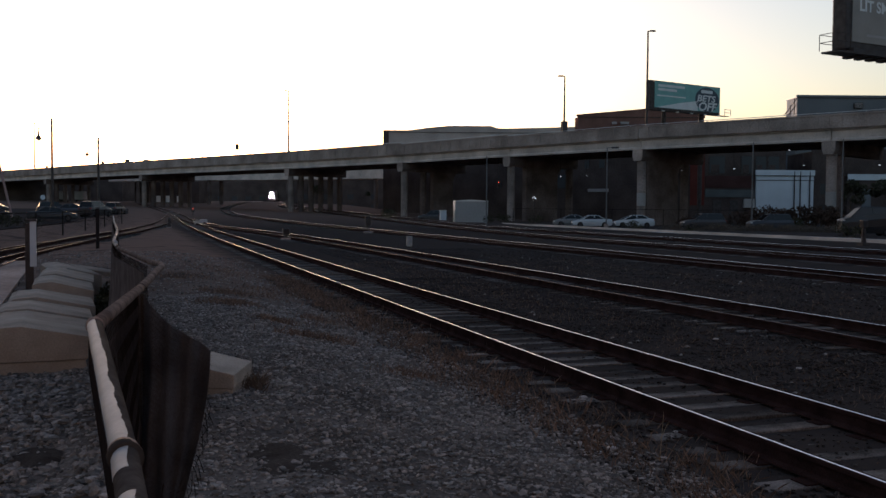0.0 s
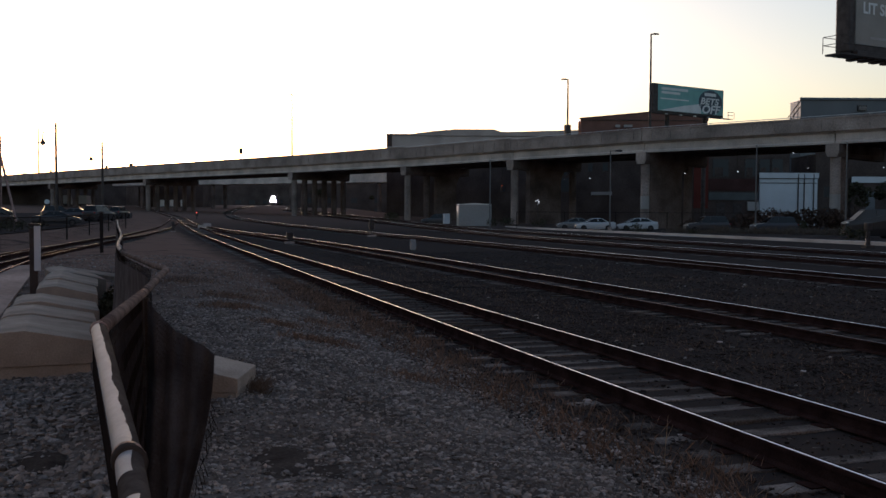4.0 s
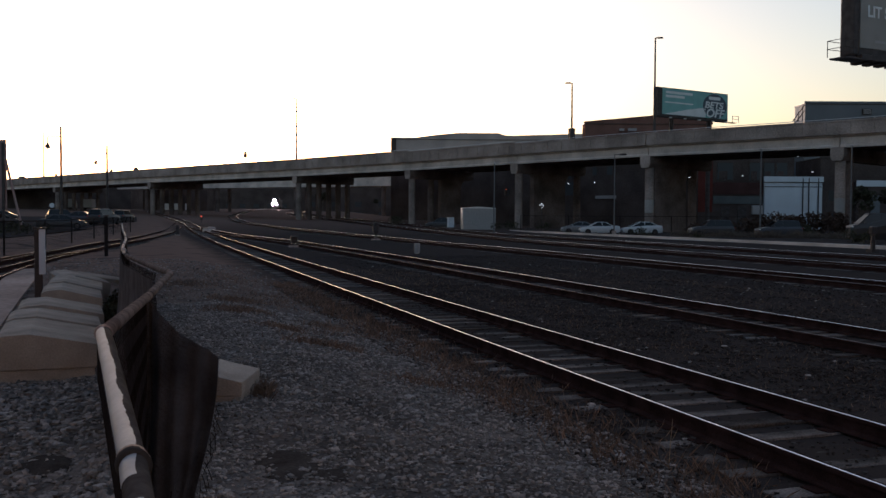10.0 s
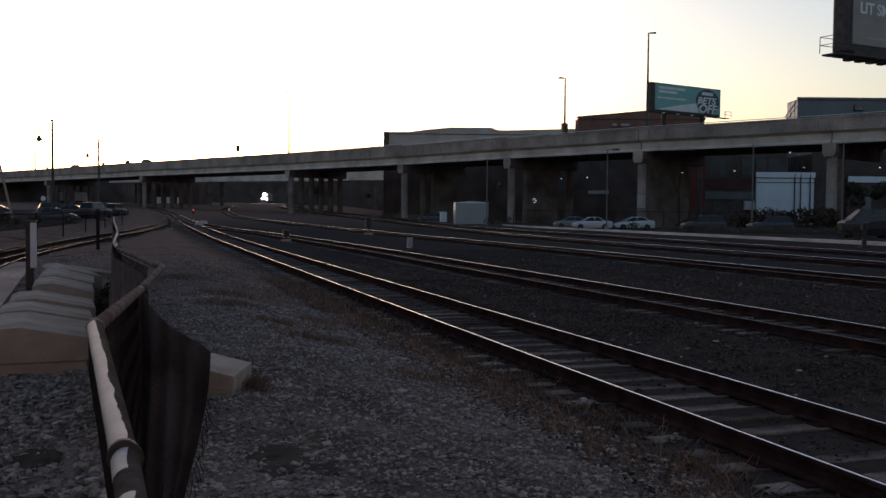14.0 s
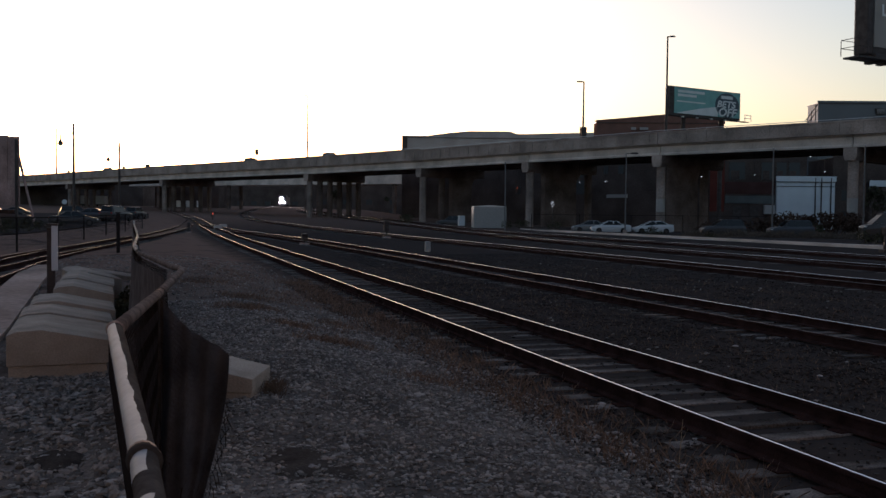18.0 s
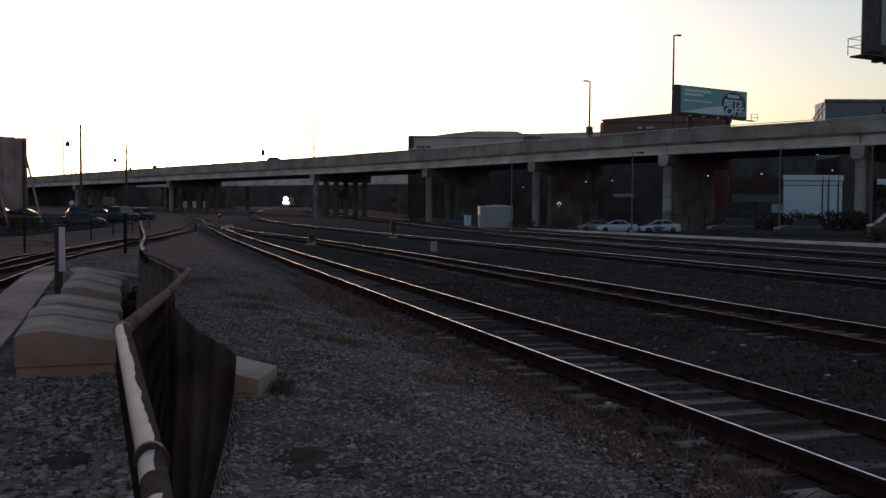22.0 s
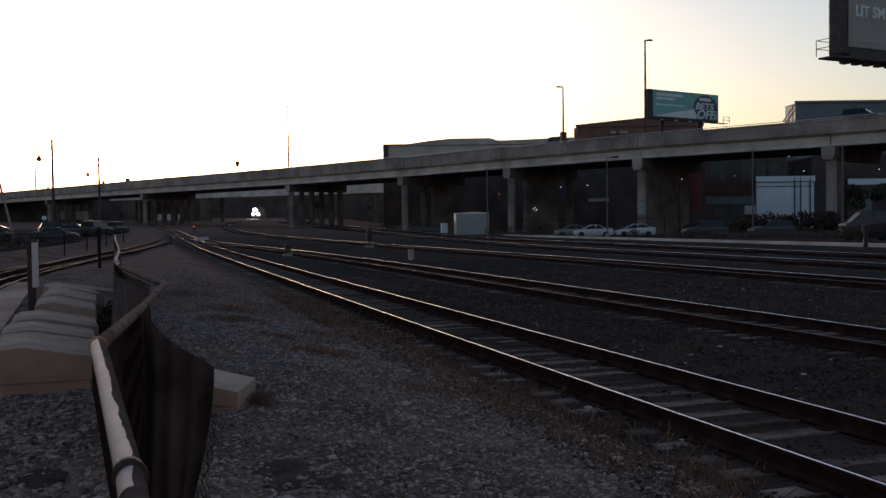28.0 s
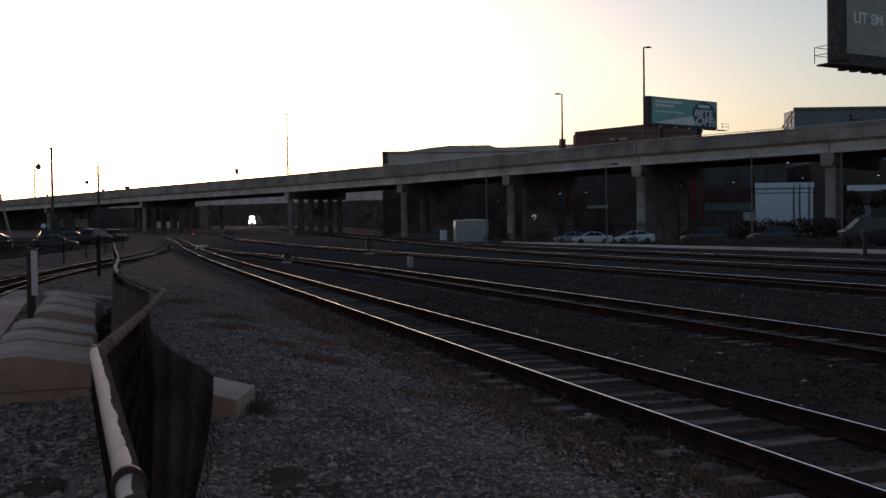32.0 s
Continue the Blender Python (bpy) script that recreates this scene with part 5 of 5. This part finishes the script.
for k, (x, y, r) in enumerate(((61.5, 95.6, 1.5), (63.6, 94.6, 1.7), (65.4, 93.4, 1.6), (67.2, 92.4, 2.3), (68.6, 91.2, 2.5), (70.2, 90.0, 2.4), (71.6, 88.9, 2.2), (73.0, 87.6, 2.6), (74.2, 86.2, 2.3), (76.6, 83.0, 2.0), (78.6, 81.0, 2.2))):
    bush(x, y, r, 140 + k, "dark reddish scrub behind the parked cars", SCRUB, 900)
for k, (x, y, r) in enumerate(((-10.5, 66, 0.9), (-9.4, 70, 0.8), (-8.6, 75, 0.9), (-7.9, 80, 0.8), (-12.4, 72, 1.0), (-10.8, 84, 0.9), (-7.0, 84, 0.7), (-13.5, 78, 1.1))):
    bush(x, y, r, 160 + k, "dark scrubby bush along the yard fence")
for k, (x, y, h) in enumerate(((104.5, 118.0, 7.0), (109.5, 116.0, 7.5), (62, 330, 8), (80, 318, 8), (96, 300, 9), (70, 356, 8.5))):
    tree(x, y, h, 80 + k)
cents = []
rg = random.Random(5)
for k in range(150):
    x = -190 + 420 * k / 150
    y = 470 + rg.uniform(-12, 18) - 0.1 * x
    cents.append((x, y, ground_z(x, y) + rg.uniform(1.0, 5.0), rg.uniform(3.5, 6.0)))
    cents.append((x + 1.5, y + 8, ground_z(x, y) + rg.uniform(5.0, 11.5) * (0.55 if x < -40 else 1.0), rg.uniform(3.5, 5.5)))
tagged(leaf_cloud("far_woods", cents, 26000, 1.7, LEAF, 7, 0.9), "dark belt of distant trees on the skyline", "woods", kind="stuff")


# ---- weeds, gravel and litter ----
def weeds(name, spots, n, size, material, seed, label):
    rng = np.random.default_rng(seed)
    verts, faces = [], []
    for k in range(n):
        x0, y0, rx, ry, h = spots[k % len(spots)]
        x, y = x0 + rng.normal() * rx * 0.5, y0 + rng.normal() * ry * 0.5
        g = ground_z(x, y) - 0.02
        a = rng.uniform(0, 6.28)
        w = size * rng.uniform(0.5, 1.2)
        lx, ly = rng.normal() * 0.4 * h, rng.normal() * 0.4 * h
        hh = h * rng.uniform(0.4, 1.1)
        i = len(verts)
        verts += [(x - w * math.cos(a), y - w * math.sin(a), g), (x + w * math.cos(a), y + w * math.sin(a), g), (x + lx * 0.5 + w * 0.6 * math.cos(a), y + ly * 0.5, g + hh * 0.6), (x + lx, y + ly, g + hh)]
        faces += [(i, i + 1, i + 2), (i, i + 2, i + 3)]
    me = bpy.data.meshes.new(name)
    me.from_pydata(verts, [], faces)
    me.materials.append(material)
    return tagged(new(name, me), label, "weeds", kind="stuff")


strip = [(4.25 + 0.25 * math.sin(1.7 * k), 4.2 + 0.55 * k, 0.5, 0.7, 0.16) for k in range(46)]
weeds("dry_weeds", strip, 7000, 0.006, DRY, 11, "dry reddish weeds along the siding")
patch = [(1.75, 17.5, 0.7, 0.5, 0.13), (2.2, 15.2, 0.4, 0.4, 0.12), (2.6, 13.6, 0.6, 0.35, 0.13), (2.0, 20, 0.8, 0.8, 0.12), (1.3, 24, 1.0, 1.6, 0.12), (3.0, 22, 0.9, 2.0, 0.12), (2.6, 29, 1.2, 3, 0.12), (3.4, 11.0, 0.6, 0.5, 0.1), (3.2, 16.5, 0.5, 0.9, 0.12)]
weeds("dry_weeds", patch, 6000, 0.006, DRY, 12, "low tufts of dry grass in the gravel")
tuft = [(0.12, 4.2, 0.16, 0.25, 0.3), (0.22, 3.7, 0.16, 0.3, 0.25), (1.15, 9.2, 0.1, 0.3, 0.14)]
weeds("dry_weeds", tuft, 700, 0.004, BARK, 13, "dry weeds caught in the fence")
curl = [(-0.42, 15.6, 0.42, 0.15), (-0.40, 16.3, 0.46, 0.2), (-0.38, 17.3, 0.42, 0.18), (-0.37, 18.6, 0.42, 0.2), (-0.36, 20.4, 0.38, 0.22)]
tagged(leaf_cloud("leafy_weeds", curl, 900, 0.05, LEAF, 15, 1.0), "dark broad-leaved weeds between covers and fence", "weeds", kind="stuff")
between = [(x + 0.35 * math.sin(2.3 * k), 8.0 + 0.85 * k, 0.9, 0.9, 0.10) for k in range(34) for x in (8.2, 9.4, 14.5, 17.0)]
weeds("dry_weeds", between, 9000, 0.005, DRY, 16, "sparse dry weeds between the yard tracks")


verge = [(50.0 + 0.52 * k + 0.4 * math.sin(3 * k), 93.5 - 0.58 * k + 0.5 * math.cos(2 * k), 1.0, 0.9, 0.65 + 0.2 * math.sin(1.3 * k)) for k in range(10, 34)]
weeds("verge_weeds", verge, 9000, 0.03, BARK, 14, "dark dead weeds along the edge of the car park")


def stones(name, n, area, smin, smax, material, seed, label, falloff=1.0, coarse=False, beds=()):
    """Uneven stones strewn over area (x0, x1, y0, y1), denser towards the near end."""
    rng = np.random.default_rng(seed)
    bm = bmesh.new()
    if coarse:
        bmesh.ops.create_cube(bm, size=1.5)
        bmesh.ops.triangulate(bm, faces=bm.faces[:])
    else:
        bmesh.ops.create_icosphere(bm, subdivisions=1, radius=1)
    bv = np.array([v.co[:] for v in bm.verts])
    bf = np.array([[v.index for v in f.verts] for f in bm.faces])
    bm.free()
    x = rng.uniform(area[0], area[1], n)
    y = area[2] + (area[3] - area[2]) * rng.uniform(0, 1, n) ** falloff
    for x0, x1 in beds:  # the ties of a track stay mostly bare
        keep = (x < x0) | (x > x1) | (rng.uniform(0, 1, n) < 0.22)
        x, y = x[keep], y[keep]
        n = len(x)
    s = rng.uniform(0, 1, n) ** 2 * (smax - smin) + smin
    sc = s[:, None] * rng.uniform(0.5, 1.5, (n, 3)) * np.array([1, 1, 0.6])
    ang = rng.uniform(0, 6.28, n)
    jit = 1 + rng.uniform(-0.38, 0.38, (n, len(bv), 1))
    p = bv[None] * jit * sc[:, None, :]
    c, si = np.cos(ang)[:, None], np.sin(ang)[:, None]
    px = p[..., 0] * c - p[..., 1] * si + x[:, None]
    py = p[..., 0] * si + p[..., 1] * c + y[:, None]
    z = np.array([ground_z(a, b) + 0.035 * noise.noise((a * 0.9, b * 0.9, 0)) + 0.022 * noise.noise((a * 3.1, b * 3.1, 4)) for a, b in zip(x, y)])
    pz = p[..., 2] + (z + s * 0.25)[:, None]
    v = np.stack([px, py, pz], -1).reshape(-1, 3)
    f = (bf[None] + (np.arange(n) * len(bv))[:, None, None]).reshape(-1, 3)
    me = bpy.data.meshes.new(name)
    me.from_pydata(v.tolist(), [], f.tolist())
    me.materials.append(material)
    return tagged(new(name, me), label, "gravel", kind="stuff")


stones("rubble", 9500, (-3.2, -0.1, 3.6, 11.6), 0.012, 0.042, STONE, 21, "loose grey crushed stone inside the fence", 0.9)
stones("loose_gravel", 42000, (0.15, 4.4, 3.4, 19), 0.007, 0.026, STONE, 22, "loose pale gravel beside the siding", 1.25)
stones("loose_gravel", 7000, (-3, 4.3, 12, 40), 0.012, 0.035, STONE, 23, "loose pale gravel farther along the fence", 1.2)
stones("ballast", 42000, (3.7, 10.6, 4, 28), 0.008, 0.024, BALLAST, 24, "dark oily track ballast", 1.2, True, ((5.2, 6.64),))
stones("ballast", 34000, (8.5, 20.5, 8, 48), 0.012, 0.03, BALLAST, 25, "dark ballast between the yard tracks", 1.2, True, ((10.75, 12.2),))
stones("scattered_stones", 500, (7.0, 20.0, 6, 40), 0.018, 0.04, STONE, 26, "scattered pale stones between the yard tracks", 1.2)
SOIL = mat("damp_soil", (0.055, 0.049, 0.045), 0.93, vary=0.35, scale=5, fine=45, bump=0.5, coords="world")


def soil_patch(x, y, rx, ry, h, seed):
    """A low ragged heap of dark soil over the gravel."""
    bm = bmesh.new()
    rings = []
    for k in range(7):
        u = k / 6
        row = []
        for i in range(28):
            a = 2 * math.pi * i / 28
            rag = 1 + 0.35 * noise.noise((1.3 * math.cos(a) + seed, 1.3 * math.sin(a), 0.4 * seed)) + 0.12 * noise.noise((4 * math.cos(a), 4 * math.sin(a), seed))
            px, py = x + rx * u * rag * math.cos(a), y + ry * u * rag * math.sin(a)
            top = ground_z(px, py) + 0.035 * noise.noise((px * 0.9, py * 0.9, 0)) + 0.022 * noise.noise((px * 3.1, py * 3.1, 4))
            row.append(bm.verts.new((px, py, top + h * (1 - u ** 3) - 0.012 * u + 0.008 * noise.noise((px * 14, py * 14, seed)))))
        rings.append(row)
    for r0, r1 in zip(rings[1:], rings[2:]):
        for i in range(28):
            bm.faces.new((r0[i], r1[i], r1[(i + 1) % 28], r0[(i + 1) % 28]))
    bm.faces.new(rings[1])
    for v in rings[0]:
        bm.verts.remove(v)
    tagged(part("soil_patch", bm, SOIL, smooth=True), "dark damp soil patch in the gravel", "soil", kind="stuff")


soil_patch(0.96, 6.5, 0.26, 0.5, 0.026, 3)
soil_patch(1.22, 6.15, 0.16, 0.22, 0.02, 5)
soil_patch(-0.66, 7.6, 0.22, 0.4, 0.04, 8)
for x, y, r, lab in ((4.88, 9.63, 0.05, "crumpled white paper scrap on the ballast"), (2.70, 9.5, 0.06, "flat pale stone lying on the gravel"), (4.09, 7.5, 0.05, "crumpled clear plastic scrap on the gravel"), (5.0, 7.9, 0.03, "small white scrap beside the rail"), (9.2, 13.4, 0.05, "white paper scrap between two tracks"), (8.6, 10.6, 0.045, "white plastic scrap between two tracks"), (3.0, 9.0, 0.04, "pale pebble in the gravel")):
    bm = bmesh.new()
    bmesh.ops.create_icosphere(bm, subdivisions=2, radius=r)
    for v in bm.verts:
        v.co *= 1 + 0.45 * noise.noise(v.co * 40 / r * 0.05 + Vector((x, y, 0)))
        v.co.z *= 0.3
    o = part("litter", bm, STONE if "stone" in lab or "pebble" in lab else GREYSIDING)
    o.location = (x, y, ground_z(x, y) + r * 0.45)
    tagged(o, lab, "litter", "litter scraps")


# ---- the train and the traffic ----
def locomotive():
    ob = empty("locomotive", pose(57.33, 403.05, 4.4), label="dark diesel locomotive with bright headlights on the curve", category="locomotive")
    part("underframe", boxed(0, 9.0, 1.2, 3.0, 18.0, 0.5, 0.05), DARKMETAL, ob)
    part("hood", boxed(0, 11.0, 2.6, 2.2, 13.0, 2.4, 0.15), DARKMETAL, ob)
    part("cab", boxed(0, 3.3, 2.95, 3.1, 2.6, 3.0, 0.2), DARKMETAL, ob)
    part("nose", boxed(0, 1.1, 2.5, 2.4, 2.0, 2.2, 0.2), DARKMETAL, ob)
    for sx in (-0.75, 0.75):
        part("windscreen", boxed(sx, 1.98, 3.75, 1.1, 0.05, 0.7, 0.02), GLASS, ob)
    part("plow", boxed(0, -0.1, 0.6, 2.8, 0.4, 0.8, 0.05), DARKMETAL, ob)
    part("headlight_box", boxed(0, 0.08, 3.35, 1.1, 0.3, 0.5, 0.05), DARKMETAL, ob)
    for sx in (-0.24, 0.24):
        part("headlight", rodded((sx, -0.07, 3.35), (sx, -0.15, 3.35), 0.2, n=16), HEADLIGHT, ob, "glaring white headlight")
    for sx in (-0.85, 0.85):
        part("ditch_light", rodded((sx, -0.2, 1.75), (sx, -0.3, 1.75), 0.13, n=14), HEADLIGHT, ob, "glaring white ditch light")
    for y in (4.0, 14.0):
        tr = part("truck", boxed(0, y, 0.75, 2.4, 4.2, 0.5, 0.1), DARKMETAL, ob)
        for dy in (-1.6, 0, 1.6):
            part("axle", rodded((-0.85, y + dy, 0.66), (0.85, y + dy, 0.66), 0.48, n=18), DARKMETAL, tr)
    return ob


loco = locomotive()
deck_cars = [
    car(Matrix(), CARDARK, "suv", "dark sport utility car driving along the viaduct", "traffic on the viaduct"),
    car(Matrix(), CARDARK, "suv", "dark car driving along the viaduct behind another", "traffic on the viaduct"),
    car(Matrix(), CARBLUE, "suv", "dark blue car driving along the viaduct", "traffic on the viaduct"),
    car(Matrix(), CARDARK, "sedan", "dark sedan driving away along the viaduct", "traffic on the viaduct"),
]

# ---- ties, one by one on the two nearest tracks ----
def tie_mesh(seed):
    rng = random.Random(seed)
    bm = boxed(0, 0, -0.09, 2.6, 0.225, 0.18, 0.012)
    for v in bm.verts:
        v.co.x += rng.uniform(-0.02, 0.02)
        v.co.y += rng.uniform(-0.008, 0.008)
        v.co.z += rng.uniform(-0.006, 0.004)
    return mesh_of(bm, "tie", TIE)


TIE_MESHES = [tie_mesh(k) for k in range(5)]
PLATE = mesh_of(box(boxed(0, 0, 0.006, 0.36, 0.19, 0.012), 0.12, 0.07, 0.02, 0.03, 0.03, 0.03), "tie_plate", RAIL)


def lay_ties(index, start, stop, joined_to, seed):
    ob, line = track_objects[index]
    rng = random.Random(seed)
    d, acc, rest = 0.0, [], bmesh.new()
    for a, b in zip(line, line[1:]):
        seg = (b - a).length
        u = (b - a).normalized()
        while d < seg:
            p = a + u * d
            m = Matrix.Translation(p + Vector((0, 0, -0.002 + rng.uniform(-0.026, 0.006)))) @ Matrix.Rotation(math.atan2(u.y, u.x) - math.pi / 2 + rng.uniform(-0.025, 0.025), 4, "Z")
            if start <= p.y < stop:
                t = new("tie", rng.choice(TIE_MESHES))
                t.parent = ob
                t.matrix_basis = m
                if index == 0 and p.y < 34:
                    for sx in (-0.755, 0.755):
                        pl = new("tie_plate", PLATE)
                        pl.parent = ob
                        pl.matrix_basis = m @ Matrix.Translation((sx, 0, 0))
            elif stop <= p.y < joined_to:
                box(rest, 0, 0, -0.09, 2.6, 0.225, 0.18, m)
            d += 0.56 + rng.uniform(-0.05, 0.05)
        d -= seg
    if rest.faces:
        o = part("far_tie", rest, TIE, ob)
        tagged(o, kind="stuff")
    else:
        rest.free()


lay_ties(0, 3.0, 158, 200, 1)
lay_ties(1, 6.0, 130, 131, 2)
for k in (2, 3, 4):
    lay_ties(k, 10.0, 165, 300, 3 + k)
for k in (5, 6):
    lay_ties(k, 14, 150, 151, 3 + k)


def motions():
    rows = ((0, 57.33, 403.05, 8.03), (3, 55.99, 397.56, 7.95), (6, 54.49, 392.12, 7.86), (9, 53.26, 386.59, 7.77), (12, 51.78, 381.15, 7.68), (14, 50.84, 377.5, 7.62), (17, 49.74, 371.93, 7.54), (20, 48.14, 366.52, 7.45), (23, 46.89, 361.0, 7.36), (25, 45.74, 357.43, 7.3), (28, 43.87, 352.11, 7.21), (32, 42.0, 344.82, 7.1))
    walk(loco, [(t, pose(x, y, z - 3.35, 0, 0, -14.5)) for t, x, y, z in rows])
    line = [Vector((*p, 12.65)) for p in BENTS]
    lens = [(b - a).length for a, b in zip(line, line[1:])]

    def on_deck(s, away=False):
        s += sum(lens[:5])
        for a, b, l in zip(line, line[1:], lens):
            if s <= l:
                u = (b - a).normalized()
                p = a + u * s + Vector((u.y, -u.x, 0)) * 3.5
                return pose(p.x, p.y, p.z, 0, 0, math.degrees(math.atan2(u.y, u.x)) + (0 if away else 180))
            s -= l
        return pose(*line[-1])
    plans = (
        ((0, 600), (12, 311.5), (13, 284.5), (14, 261.5), (17, 207), (18, 191), (19, 175.5), (20, 161), (23, 118.5), (24, 106.5), (25, 93.5), (25.5, 87), (32, 3)),
        ((0, 640), (14, 308), (17, 240.5), (18, 221), (19, 205.5), (20, 190), (21, 174), (22, 162), (25, 118), (27.5, 84), (28, 76.5), (32, 20)),
        ((0, 720), (17, 327), (18, 299.5), (19, 274.5), (20, 250.5), (21, 231), (22, 214), (23, 197), (24, 180.5), (27, 136), (30, 92), (31, 77), (32, 62)),
        ((0, 262), (1, 286), (2, 308), (3, 330), (24, 800), (32, 860)),
    )
    for ob, plan in zip(deck_cars, plans):
        ts = np.arange(0, 32.01, 1.0)
        ss = np.interp(ts, [p[0] for p in plan], [p[1] for p in plan])
        walk(ob, [(float(t), on_deck(float(s), plan is plans[3])) for t, s in zip(ts, ss)])


motions()
